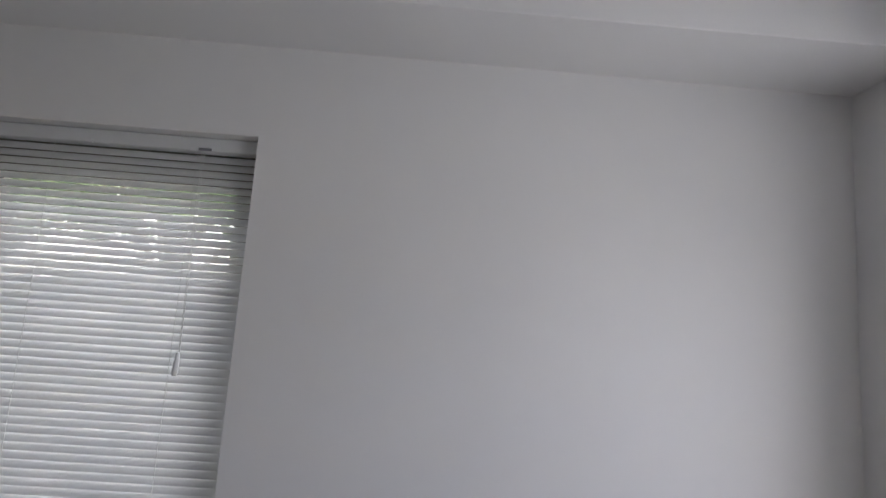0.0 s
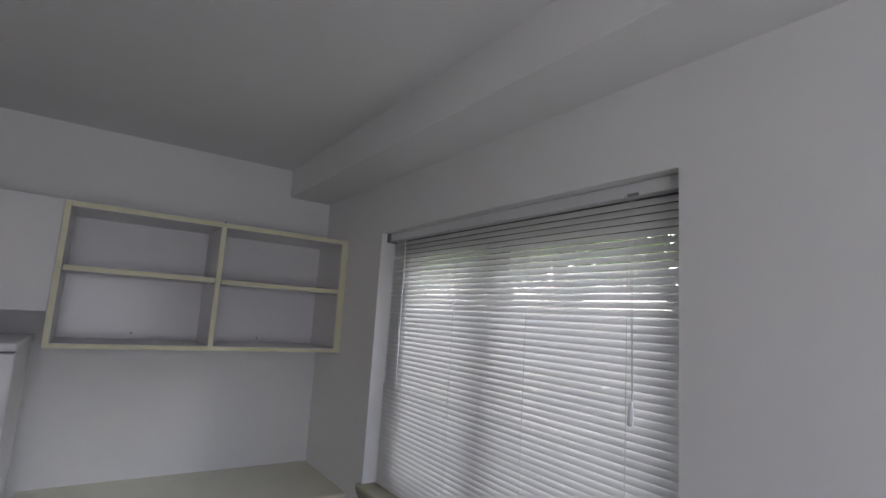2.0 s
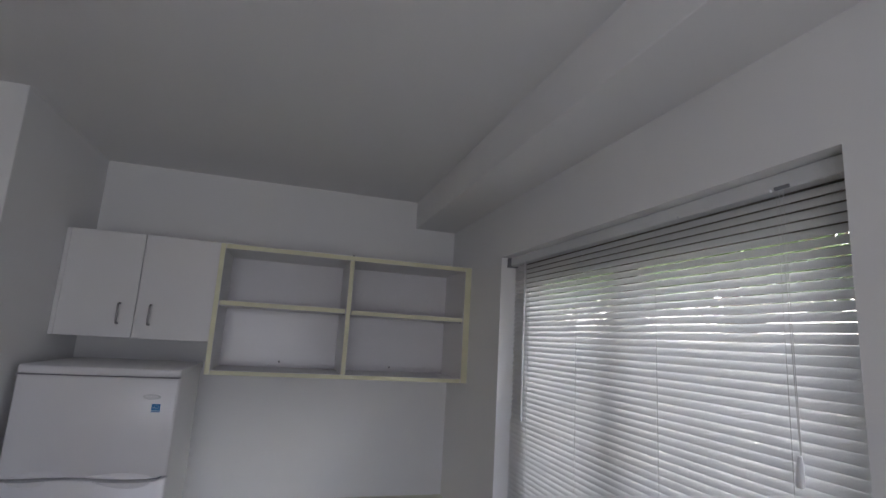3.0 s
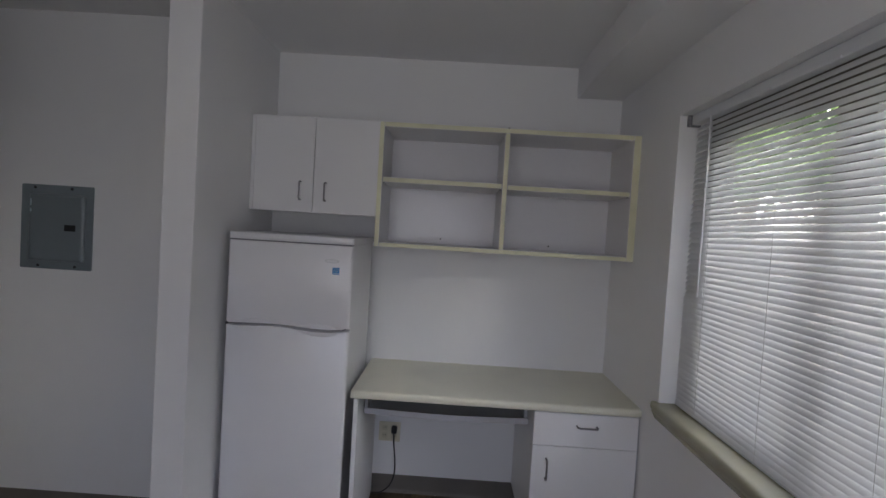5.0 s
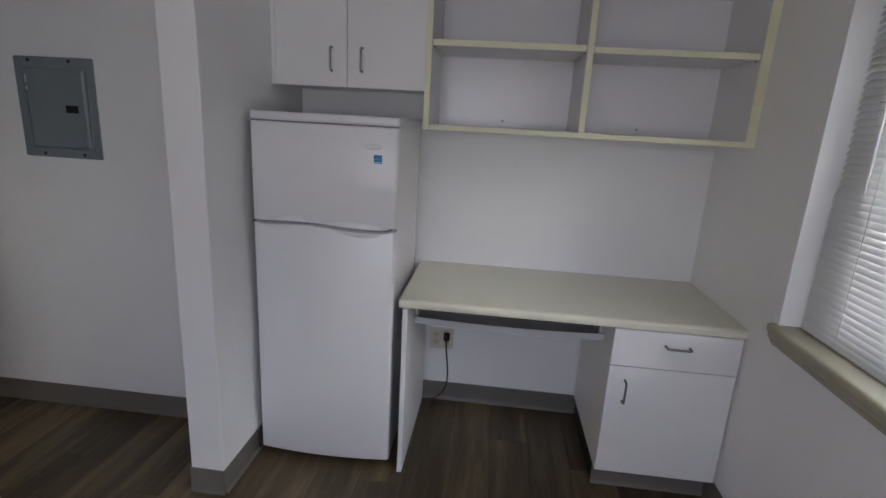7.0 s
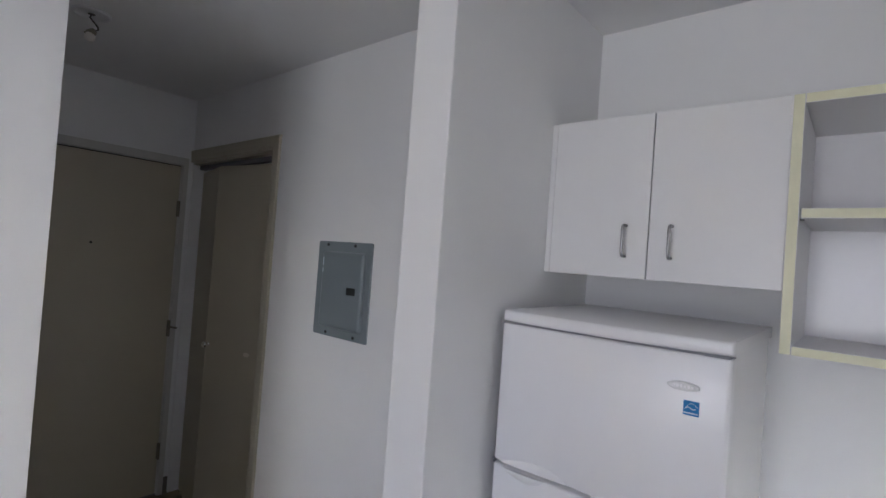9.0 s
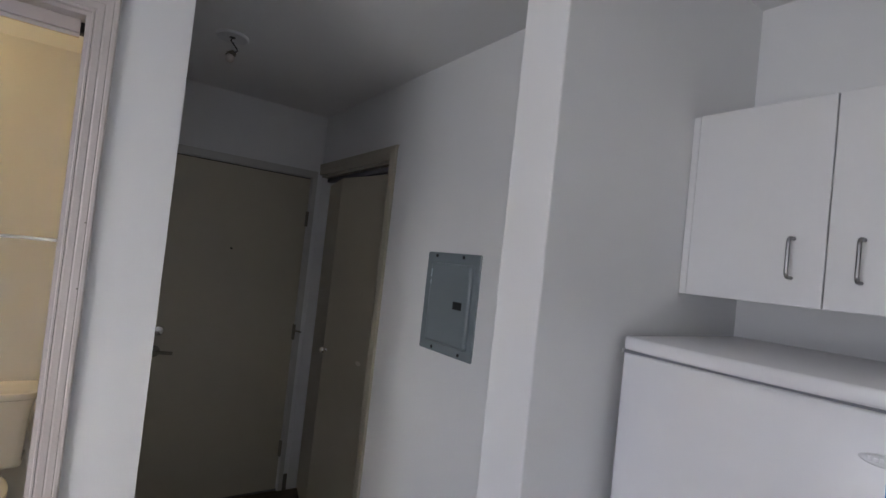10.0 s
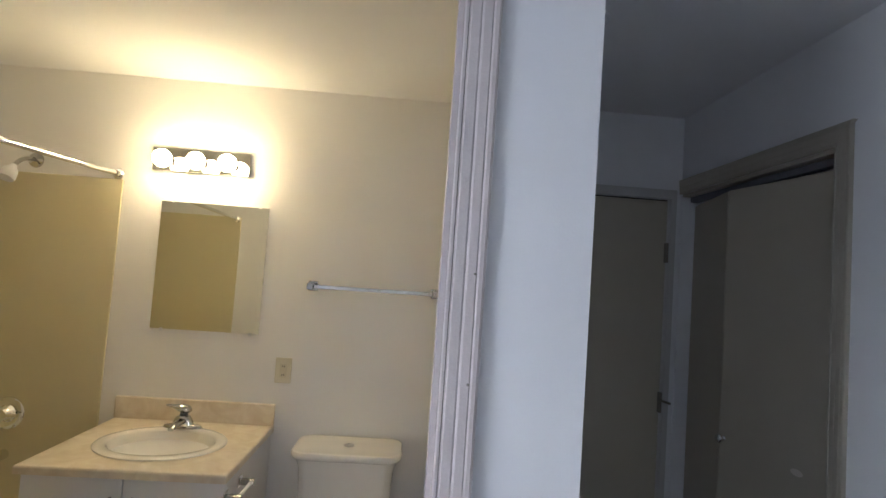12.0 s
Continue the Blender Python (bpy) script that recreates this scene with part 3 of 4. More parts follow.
dr = part("drawer_front", box(-1.9225, -1.905, 1.567, 2.040, 0.5865, 0.7385, 0.0012, 1), WHITE, ped)
part("handle", d_pull((-1.905, 1.762, 0.684), (-1.905, 1.852, 0.684), (1, 0, 0)), NICKEL, dr, "satin nickel bar pull", True)
pd = part("door", box(-1.9225, -1.905, 1.567, 2.040, 0.108, 0.5835, 0.0012, 1), WHITE, ped)
part("handle", d_pull((-1.905, 1.632, 0.435), (-1.905, 1.632, 0.525), (1, 0, 0)), NICKEL, pd, "satin nickel bar pull", True)
part("toe_kick", base_profile((-1.972, 1.572, 0), (-1.972, 2.036, 0), (1, 0, 0), 0.104), BASE, ped, "grey vinyl toe kick")
part("plinth", box(-2.47, -1.9725, 1.575, 2.036, 0, 0.1045), DARK, ped)

plate = thing("wall_outlet", (XW, 0.848, 0.355), "ivory two-gang wall outlet under the desk", "outlet")
part("plate", box(XW, XW + 0.006, 0.786, 0.910, 0.298, 0.412, 0.003, 2), IVORY, plate)
for y in (0.820, 0.876):
    for zz in (0.362, 0.318):
        part("socket", box(XW + 0.006, XW + 0.008, y - 0.016, y + 0.016, zz, zz + 0.030, 0.0008), IVORYDARK, plate)
    for s in (-0.006, 0.006):
        for zz in (0.374, 0.330):
            part("slot", box(XW + 0.008, XW + 0.0084, y + s - 0.001, y + s + 0.001, zz, zz + 0.008), DARK, plate)
cordset = thing("power_cord", (XW + 0.03, 0.876, 0.0), "black plug and cord hanging from the outlet to the floor", "power cord")
part("plug", box(XW + 0.0085, XW + 0.036, 0.860, 0.892, 0.352, 0.396, 0.008, 3), DARK, cordset, smooth=True)
cpts = [(XW + 0.030, 0.876, 0.352), (XW + 0.036, 0.879, 0.30), (XW + 0.036, 0.889, 0.22), (XW + 0.034, 0.893, 0.15), (XW + 0.036, 0.884, 0.09), (XW + 0.038, 0.86, 0.045), (XW + 0.039, 0.83, 0.02), (XW + 0.040, 0.80, 0.008), (XW + 0.042, 0.765, 0.006), (XW + 0.045, 0.715, 0.006)]
fine_pts = []
for i in range(len(cpts) - 1):
    p0, p1, p2, p3 = (Vector(cpts[max(0, min(len(cpts) - 1, i + k))]) for k in (-1, 0, 1, 2))
    for k in range(5):
        t = k / 5
        fine_pts.append(0.5 * ((2 * p1) + (p2 - p0) * t + (2 * p0 - 5 * p1 + 4 * p2 - p3) * t * t + (3 * p1 - p0 - 3 * p2 + p3) * t ** 3))
part("cord", tube(fine_pts + [cpts[-1]], 0.0038, 8), DARK, cordset, smooth=True)
cover = thing("wall_box", (-0.86, YN, 0.6), "white plastic wall box with a sloping top below the window sill", "wall box")
part("housing", loft([[(x, yy, zz) for yy, zz in ((YN, 0.55), (YN - 0.034, 0.55), (YN - 0.038, 0.56), (YN - 0.038, 0.655), (YN - 0.034, 0.666), (YN - 0.026, 0.671), (YN, 0.675))] for x in (-0.888, -0.77)]), PLASTIC, cover)

# ---- hall: breaker panel, closet, entry door, ceiling lamp ----
panel = thing("breaker_panel", (XP, -0.818, 1.225), "grey steel electrical breaker panel set in the hall wall", "breaker panel")


def raised(x, y0, y1, z0, z1, steps, r=0.014, n=5):
    """A plate in the wall's plane with rounded corners: steps of (inset, how far it stands out)."""
    rings = []
    for inset, d in steps:
        ring, q = [], max(r - inset, 0.003)
        for sy, sz, a0 in ((1, 1, 0), (-1, 1, 90), (-1, -1, 180), (1, -1, 270)):
            cy, cz = (y1 - inset - q if sy > 0 else y0 + inset + q), (z1 - inset - q if sz > 0 else z0 + inset + q)
            ring += [(x + d, cy + q * math.cos(radians(a0 + 90 * k / n)), cz + q * math.sin(radians(a0 + 90 * k / n))) for k in range(n + 1)]
        rings.append(ring)
    return loft(rings)


part("cover", raised(XP, -0.999, -0.637, 1.226, 1.642, ((0, 0.0), (0, 0.004), (0.002, 0.006)), 0.008), STEEL, panel)
pdoor = part("door", raised(XP + 0.006, -0.955, -0.672, 1.264, 1.598, ((0, 0.0), (0.001, 0.004), (0.004, 0.0085), (0.009, 0.0120), (0.015, 0.0135), (0.022, 0.014))), STEEL, panel, smooth=True)
part("latch", box(XP + 0.0195, XP + 0.0215, -0.768, -0.712, 1.418, 1.449, 0.0006, 1), DARK, pdoor, "black recessed latch")
part("text_bar", boxes([(XP + 0.0195, XP + 0.0203, -0.942, -0.936, 1.535, 1.570), (XP + 0.0195, XP + 0.0203, -0.942, -0.936, 1.505, 1.522)]), LABELWHITE, pdoor)
for y, zz in ((-0.93, 1.627), (-0.745, 1.627), (-0.905, 1.242), (-0.720, 1.242)):
    part("screw", disc((XP + 0.006, y, zz), (1, 0, 0), [(0, 0.007), (0.003, 0.0065), (0.004, 0.002)], 12), DARK, panel)

closet = thing("closet_casing", (XP, -1.92, 0), "taupe painted wooden casing round the closet opening", "casing", kind="structure")


def casing_rows(w):
    """Section of a moulded casing: distance across its face, and how far it stands out."""
    return [(0, 0.0), (0, 0.010), (0.002, 0.012), (w * 0.10, 0.012), (w * 0.13, 0.0095), (w * 0.19, 0.0122), (w * 0.42, 0.0130), (w * 0.47, 0.0120), (w * 0.53, 0.0136), (w * 0.74, 0.0146), (w * 0.78, 0.0136), (w * 0.83, 0.0154), (w - 0.004, 0.0158), (w, 0.014), (w, 0.0)]


def casing_leg(axis, plane, out, inner, grow, z0, z1, mitre, w):
    """Upright casing board beside an opening (axis along which it is measured: 0 x, 1 y)."""
    rings = []
    for zz in (z0, None):
        ring = []
        for a, d in casing_rows(w):
            s = inner + grow * a
            h = zz if zz is not None else z1 + (a if mitre else 0)
            ring.append((s, plane + out * d, h) if axis == 0 else (plane + out * d, s, h))
        rings.append(ring)
    return loft(rings)


def casing_head(axis, plane, out, a0, a1, z1, mitre0, mitre1, w):
    rings = []
    for end, m, sg in ((a0, mitre0, -1), (a1, mitre1, 1)):
        ring = []
        for a, d in casing_rows(w):
            s = end + (sg * a if m else 0)
            ring.append((s, plane + out * d, z1 + a) if axis == 0 else (plane + out * d, s, z1 + a))
        rings.append(ring)
    return loft(rings)


part("jamb_casing", casing_leg(1, XP, 1, -1.452, 1, 0, 2.095, True, 0.062), TRIM, closet)
part("head_casing", casing_head(1, XP, 1, YD + 0.0005, -1.452, 2.095, False, True, 0.072), TRIM, closet)
part("jamb", boxes([(XP - 0.12, XP - 0.001, -1.466, -1.4525, 0, 2.0945), (XP - 0.12, XP - 0.001, -2.394, -1.467, 2.081, 2.0945)]), TRIM, closet)
part("track", box(XP - 0.075, XP - 0.040, -2.39, -1.468, 2.055, 2.0805), GASKET, closet, "metal folding-door track")
bif = thing("closet_door", (-2.14, -1.92, 0.012), "taupe painted bifold closet door, standing slightly open", "closet door")


def leaf_slab(p0, p1, z0, z1, th=0.030):
    p0, p1 = Vector((*p0, 0)), Vector((*p1, 0))
    d = (p1 - p0).normalized()
    nrm = Vector((-d.y, d.x, 0)) * th / 2
    c = 0.002
    ring = [p0 + nrm + d * c, p0 + nrm * 0.88, p0 - nrm * 0.88, p0 - nrm + d * c, p1 - nrm - d * c, p1 - nrm * 0.88, p1 + nrm * 0.88, p1 + nrm - d * c]
    return loft([[q + Vector((0, 0, zz)) for q in ring] for zz in (z0, z1)])


FOLD = (-2.068, -1.955)
leaf_a = part("leaf", leaf_slab((-2.150, -1.472), FOLD, 0.014, 2.036), DOOR, bif)
part("leaf", leaf_slab((FOLD[0] - 0.004, FOLD[1] - 0.006), (-2.172, -2.388), 0.014, 2.036), DOOR, bif)
kd = Vector((0.985, 0.167, 0))
part("knob", disc(Vector((-2.0575, -1.930, 1.018)), kd, [(0, 0.012), (0.004, 0.011), (0.010, 0.007), (0.014, 0.010), (0.020, 0.016), (0.028, 0.018), (0.034, 0.014), (0.036, 0.003)], 20), CHROME, leaf_a, "small round chrome knob", True)
# thin pale oval on the leaf's face
part("pale_patch", loft([[Vector((-2.1115, -1.610, 1.007)) + kd * d + Vector((-0.167, 0.985, 0)) * 0.024 * math.cos(a) + Vector((0, 0, 0.012 * math.sin(a))) for a in (2 * math.pi * k / 14 for k in range(14))] for d in (-0.001, 0.0006)]), PATCH, leaf_a, "small pale spot")

door_set = thing("door_1", (-1.6, YD - 0.02, 0), "taupe painted flush entry door, closed, in a pale metal frame", "door", kind="structure")
part("door_frame", boxes([(-2.061, -2.032, YD + 0.0003, YD + 0.012, 0, 2.112), (-2.032, -1.166, YD + 0.0003, YD + 0.012, 2.0655, 2.112), (-1.166, -1.114, YD + 0.0003, YD + 0.012, 0, 2.112), (-2.0325, -2.028, YD - 0.12, YD + 0.0003, 0, 2.066), (-1.170, -1.1655, YD - 0.12, YD + 0.0003, 0, 2.066), (-2.028, -1.170, YD - 0.12, YD + 0.0003, 2.0625, 2.0665)]), METALFRAME, door_set)
entry = part("door_leaf", box(-2.025, -1.173, YD - 0.055, YD - 0.010, 0.008, 2.057, 0.002, 1), DOOR, door_set)
# black strip paints in the shade of the gap above the leaf
part("head_gap_shade", box(-2.024, -1.174, YD - 0.030, YD - 0.014, 2.0572, 2.0624), DARK, door_set)
part("threshold", box(-2.028, -1.170, YD - 0.11, YD - 0.002, 0, 0.0075), NICKEL, door_set)
part("peephole", disc((-1.578, YD - 0.010, 1.548), (0, 1, 0), [(0, 0.007), (0.003, 0.007), (0.004, 0.004), (0.0025, 0.001)], 14), DARK, entry)
part("deadbolt", disc((-1.240, YD - 0.010, 1.040), (0, 1, 0), [(0, 0.032), (0.006, 0.032), (0.016, 0.024), (0.018, 0.006), (0.030, 0.006), (0.031, 0.001)], 20), CHROME, entry, "chrome deadbolt turn", True)
lev = part("lever", disc((-1.228, YD - 0.010, 0.922), (0, 1, 0), [(0, 0.033), (0.008, 0.032), (0.010, 0.012), (0.052, 0.011), (0.054, 0.001)], 20), BRASSY, entry, "nickel lever handle", True)
part("grip", tube([(-1.222, YD + 0.036, 0.922), (-1.25, YD + 0.038, 0.923), (-1.30, YD + 0.036, 0.918), (-1.318, YD + 0.034, 0.916)], 0.010, 10), BRASSY, lev, smooth=True)
for zz in (1.79, 1.04, 0.275):
    part("hinge", disc((-2.0245, YD + 0.004, zz - 0.05), (0, 0, 1), [(0, 0.007), (0.1, 0.007)], 12, boxes([(-2.0318, -2.015, YD - 0.010, YD - 0.006, zz - 0.05, zz + 0.05)])), BRASSY, door_set, "worn dark metal hinge")
part("door_stop", tube([(-2.018, YD - 0.004, 1.055), (-2.03, YD + 0.03, 1.050), (-2.05, YD + 0.055, 1.047)], 0.006, 8), BRASSY, door_set, smooth=True)

lamp = thing("ceiling_lamp", (-1.285, -1.54, ZC), "bare ceiling socket with a white canopy and a hanging bulb", "ceiling lamp")
canopy = part("canopy", disc((-1.285, -1.54, ZC), (0, 0, -1), [(0, 0.068), (0.006, 0.068), (0.010, 0.064), (0.010, 0.058), (0.006, 0.053), (0.0055, 0.016), (0.006, 0.001)], 32), PLASTIC, lamp, "white canopy ring", True)
part("opening", disc((-1.285, -1.54, ZC - 0.006), (0, 0, -1), [(0, 0.013), (0.001, 0.013), (0.0012, 0.001)], 16), DARK, canopy)
part("wire", tube([(-1.285, -1.54, ZC - 0.006), (-1.281, -1.544, ZC - 0.020), (-1.292, -1.534, ZC - 0.036), (-1.305, -1.522, ZC - 0.056), (-1.307, -1.520, ZC - 0.066), (-1.298, -1.528, ZC - 0.074)], 0.003, 8), DARK, lamp, "bent dark wire", True)
sock = part("socket", disc((-1.300, -1.526, ZC - 0.074), (0.72, -0.66, -0.35), [(0, 0.009), (0.006, 0.015), (0.030, 0.015), (0.036, 0.010), (0.040, 0.010)], 16), BRASSY, lamp, "dark metal lamp socket", True)
part("bulb", disc((-1.288, -1.537, ZC - 0.078), (0.15, -0.12, -1), [(0, 0.010), (0.008, 0.016), (0.020, 0.020), (0.032, 0.017), (0.039, 0.008), (0.040, 0.001)], 16), DEADBULB, sock, "small frosted bulb, unlit", True)

# ---- bathroom doorway ----
dw = thing("doorway_casing", (-0.33, YB, 0), "beige painted moulded casing round the bathroom doorway", "casing", kind="structure")
part("jamb_casing", casing_leg(0, YB, 1, -0.8125, -1, 0, 2.106, True, 0.056), CASING, dw)
part("jamb_casing", casing_leg(0, YB, 1, 0.136, 1, 0, 2.106, True, 0.064), CASING, dw)
for x, zz in ((-0.853, 1.60), (-0.853, 1.44), (-0.853, 0.92)):
    part("nail", disc((x, YB + 0.0144, zz), (0, 1, 0), [(0, 0.0022), (0.0014, 0.0022), (0.0016, 0.0008)], 8), BRASSY, dw, "small dark nail head")
part("head_casing", casing_head(0, YB, 1, -0.8125, 0.136, 2.106, True, True, 0.060), CASING, dw)
part("jamb", boxes([(-0.8155, -0.803, YB - 0.038, YB + 0.001, 0, 2.0965), (0.116, 0.1295, YB - 0.122, YB + 0.001, 0, 2.0965), (-0.8155, 0.1295, YB - 0.122, YB + 0.001, 2.097, 2.1115)]), CASING, dw)
part("track_fascia", boxes([(-0.792, 0.112, YB - 0.056, YB - 0.040, 2.064, 2.0965), (-0.792, 0.112, YB - 0.057, YB - 0.046, 2.054, 2.0636)], 0.0015), CASING, dw, "beige fascia over the pocket door track")
part("track", box(-0.812, 0.114, YB - 0.085, YB - 0.058, 2.070, 2.0965), DARK, dw)

# ---- bathroom ----
bar = thing("vanity_light", (0.345, YS, 2.018), "mirror-chrome vanity light bar with three lit globe bulbs", "vanity light")
part("back_plate", box(0.104, 0.578, YS, YS + 0.030, 2.020, 2.136, 0.003, 2), CHROME, bar)
for x in (0.488, 0.330, 0.181):
    s = part("socket", disc((x, YS + 0.030, 2.063), (0, 1, 0), [(0, 0.024), (0.010, 0.022), (0.014, 0.018), (0.050, 0.016)], 18), CHROME, bar, smooth=True)
    part("bulb", ball((x, YS + 0.118, 2.063), 0.043), BULB, s, "lit warm white globe bulb", True)

mir = thing("bathroom_mirror", (0.26, YS, 1.24), "frameless wall mirror held by small clips above the vanity", "mirror")
part("glass", box(-0.004, 0.525, YS + 0.001, YS + 0.006, 1.240, 1.872, 0.001, 1), MIRROR, mir)
for x, zz in ((0.47, 1.874), (0.04, 1.874), (0.47, 1.238), (0.04, 1.238)):
    part("clip", box(x - 0.006, x + 0.006, YS, YS + 0.009, zz - 0.008, zz + 0.008, 0.001, 1), PLASTIC, mir)

towel = thing("towel_bar", (-0.56, YS, 1.5), "chrome towel bar on square posts above the toilet", "towel bar")
for x in (-0.252, -0.868):
    part("post", boxes([(x - 0.024, x + 0.024, YS, YS + 0.008, 1.475, 1.524), (x - 0.016, x + 0.016, YS + 0.008, YS + 0.085, 1.484, 1.515)], 0.003), DARKCHROME, towel)
part("rail", box(-0.852, -0.268, YS + 0.060, YS + 0.078, 1.490, 1.508, 0.002, 1), DARKCHROME, towel)

gfci = thing("wall_outlet", (-0.14, YS, 1.07), "ivory wall outlet beside the mirror", "outlet")
part("plate", box(-0.180, -0.100, YS, YS + 0.006, 1.010, 1.134, 0.003, 2), IVORY, gfci)
part("insert", box(-0.157, -0.123, YS + 0.006, YS + 0.009, 1.038, 1.106, 0.001, 1), IVORYDARK, gfci)
for x in (-0.147, -0.137):
    for zz in (1.047, 1.088):
        part("slot", box(x, x + 0.003, YS + 0.009, YS + 0.0095, zz, zz + 0.009), DARK, gfci)

vanity = thing("vanity_cabinet", (0.26, -2.16, 0), "white two-door bathroom vanity cabinet", "vanity")
CX0, CX1, CY1, CZ = -0.118, 0.645, -1.855, 0.802
part("body", box(CX0 + 0.012, CX1 - 0.012, YS + 0.002, CY1 - 0.045, 0.09, CZ - 0.033, 0.001, 1), WHITE, vanity)
part("toe_kick", box(CX0 + 0.02, CX1 - 0.02, YS + 0.002, CY1 - 0.10, 0, 0.0895), DARK, vanity)
for x0, x1, hx in ((CX0 + 0.013, 0.262, 0.225), (0.266, CX1 - 0.013, 0.305)):
    d = part("door", box(x0, x1, CY1 - 0.0445, CY1 - 0.026, 0.11, CZ - 0.040, 0.0015, 1), WHITE, vanity)
    part("handle", d_pull((hx, CY1 - 0.026, 0.60), (hx, CY1 - 0.026, 0.69), (0, 1, 0), 0.005, 0.028), NICKEL, d, "satin nickel bar pull", True)


def counter_with_hole(x0, x1, y0, y1, z0, z1, cx, cy, rx, ry, n=48):
    """A slab with a rounded front and an oval hole."""
    bm = bmesh.new()
    inner, outer = [], []
    for k in range(n):
        a = 2 * math.pi * k / n
        c, s = math.cos(a), math.sin(a)
        inner.append((cx + rx * c, cy + ry * s))
        sx = ((x1 - cx) if c > 0 else (cx - x0)) / max(abs(c), 1e-6)
        sy = ((y1 - cy) if s > 0 else (cy - y0)) / max(abs(s), 1e-6)
        t = min(sx, sy)
        outer.append((cx + t * c, cy + t * s))
    for corner in ((x0, y0), (x1, y0), (x1, y1), (x0, y1)):
        k = min(range(n), key=lambda i: (outer[i][0] - corner[0]) ** 2 + (outer[i][1] - corner[1]) ** 2)
        outer[k] = corner
    r = 0.008
    def inset(p, d):
        return (min(max(p[0], x0 + d), x1 - d), min(max(p[1], y0 + 0), y1 - d))
    rings = [[(*p, z0) for p in inner], [(*p, z1) for p in inner], [(*inset(p, r), z1) for p in outer], [(*inset(p, r * 0.3), z1 - r * 0.3) for p in outer], [(*p, z1 - r) for p in outer], [(*p, z0) for p in outer], [(*p, z0) for p in inner]]
    loft(rings, False, False, bm)
    bmesh.ops.remove_doubles(bm, verts=bm.verts, dist=1e-5)
    return bm


SCX, SCY = 0.262, -2.150
worktop = thing("vanity_counter", (0.26, -2.16, CZ - 0.032), "beige stone-look laminate vanity top with a backsplash", "countertop")
part("top", counter_with_hole(CX0, CX1, YS + 0.001, CY1, CZ - 0.032, CZ, SCX, SCY, 0.235, 0.180), LAMINATE, worktop)
part("backsplash", box(CX0, CX1, YS + 0.001, YS + 0.021, CZ + 0.0003, 0.906, 0.004, 2), LAMINATE, worktop)

basin = thing("sink", (SCX, SCY, CZ), "white oval drop-in bathroom sink", "sink")
prof = [(0.262, 0.207, 0.0005), (0.263, 0.208, 0.005), (0.259, 0.204, 0.009), (0.245, 0.190, 0.0105), (0.222, 0.166, 0.0095), (0.212, 0.155, 0.003), (0.205, 0.148, -0.02), (0.190, 0.136, -0.06), (0.155, 0.110, -0.105), (0.09, 0.065, -0.128), (0.02, 0.02, -0.132)]
part("bowl", loft([[(SCX + rx * math.cos(2 * math.pi * k / 56), SCY + ry * math.sin(2 * math.pi * k / 56), CZ + d) for k in range(56)] for rx, ry, d in prof], False, True), PORCELAIN, basin, smooth=True)
part("drain", disc((SCX, SCY, CZ - 0.131), (0, 0, 1), [(0, 0.022), (0.003, 0.021), (0.004, 0.012), (0.002, 0.001)], 18), CHROME, basin, smooth=True)

fx, fy = 0.262, -2.335
faucet = thing("faucet", (fx, fy, CZ + 0.012), "chrome single-lever faucet on the sink rim", "faucet")
fz = CZ + 0.0105
def stacked(rows, n=32):
    """Oval sections of the faucet: half width, half depth, height."""
    return loft([[(fx + rx * math.cos(a), fy + ry * math.sin(a), fz + d) for a in (2 * math.pi * k / n for k in range(n))] for rx, ry, d in rows])


part("base", stacked(((0.087, 0.029, 0), (0.087, 0.029, 0.006), (0.083, 0.026, 0.011), (0.066, 0.024, 0.015), (0.05, 0.022, 0.018))), DARKCHROME, faucet, smooth=True)
part("body", stacked(((0.050, 0.030, 0.012), (0.046, 0.030, 0.024), (0.038, 0.028, 0.040), (0.031, 0.026, 0.050), (0.022, 0.021, 0.056))), DARKCHROME, faucet, smooth=True)
part("collar", stacked(((0.017, 0.017, 0.054), (0.017, 0.017, 0.066))), DARK, faucet, "dark ring under the lever")
part("spout", loft([[(fx + 0.5 * w * math.cos(a), fy + yy, fz + zz + 0.5 * h * math.sin(a)) for a in (2 * math.pi * k / 16 for k in range(16))] for yy, zz, w, h in ((0.0, 0.030, 0.050, 0.036), (0.04, 0.036, 0.042, 0.026), (0.085, 0.034, 0.036, 0.020), (0.110, 0.028, 0.032, 0.018), (0.117, 0.024, 0.028, 0.014))]), DARKCHROME, faucet, smooth=True)
part("lever", loft([[(fx + xx, fy + yy + w * math.cos(a), fz + zz + h * math.sin(a)) for a in (2 * math.pi * k / 16 for k in range(16))] for xx, yy, zz, w, h in ((-0.030, -0.004, 0.080, 0.010, 0.008), (-0.020, -0.003, 0.083, 0.022, 0.017), (0.0, 0.0, 0.086, 0.026, 0.020), (0.018, 0.003, 0.090, 0.023, 0.017), (0.038, 0.008, 0.096, 0.015, 0.009), (0.066, 0.014, 0.102, 0.011, 0.006), (0.074, 0.016, 0.103, 0.006, 0.004))]), DARKCHROME, faucet, smooth=True)

tp = thing("toilet_paper_holder", (CX0 + 0.012, -1.965, 0.70), "chrome paper holder with a white roller on the vanity side", "paper holder")
HX = CX0 + 0.012
for y in (-2.045, -1.895):
    part("bracket", boxes([(HX - 0.006, HX, y - 0.022, y + 0.022, 0.685, 0.728)], 0.002), CHROME, tp)
    part("arm", box(HX - 0.062, HX - 0.006, y - 0.010, y + 0.010, 0.692, 0.716, 0.003, 2), DARKCHROME, tp)
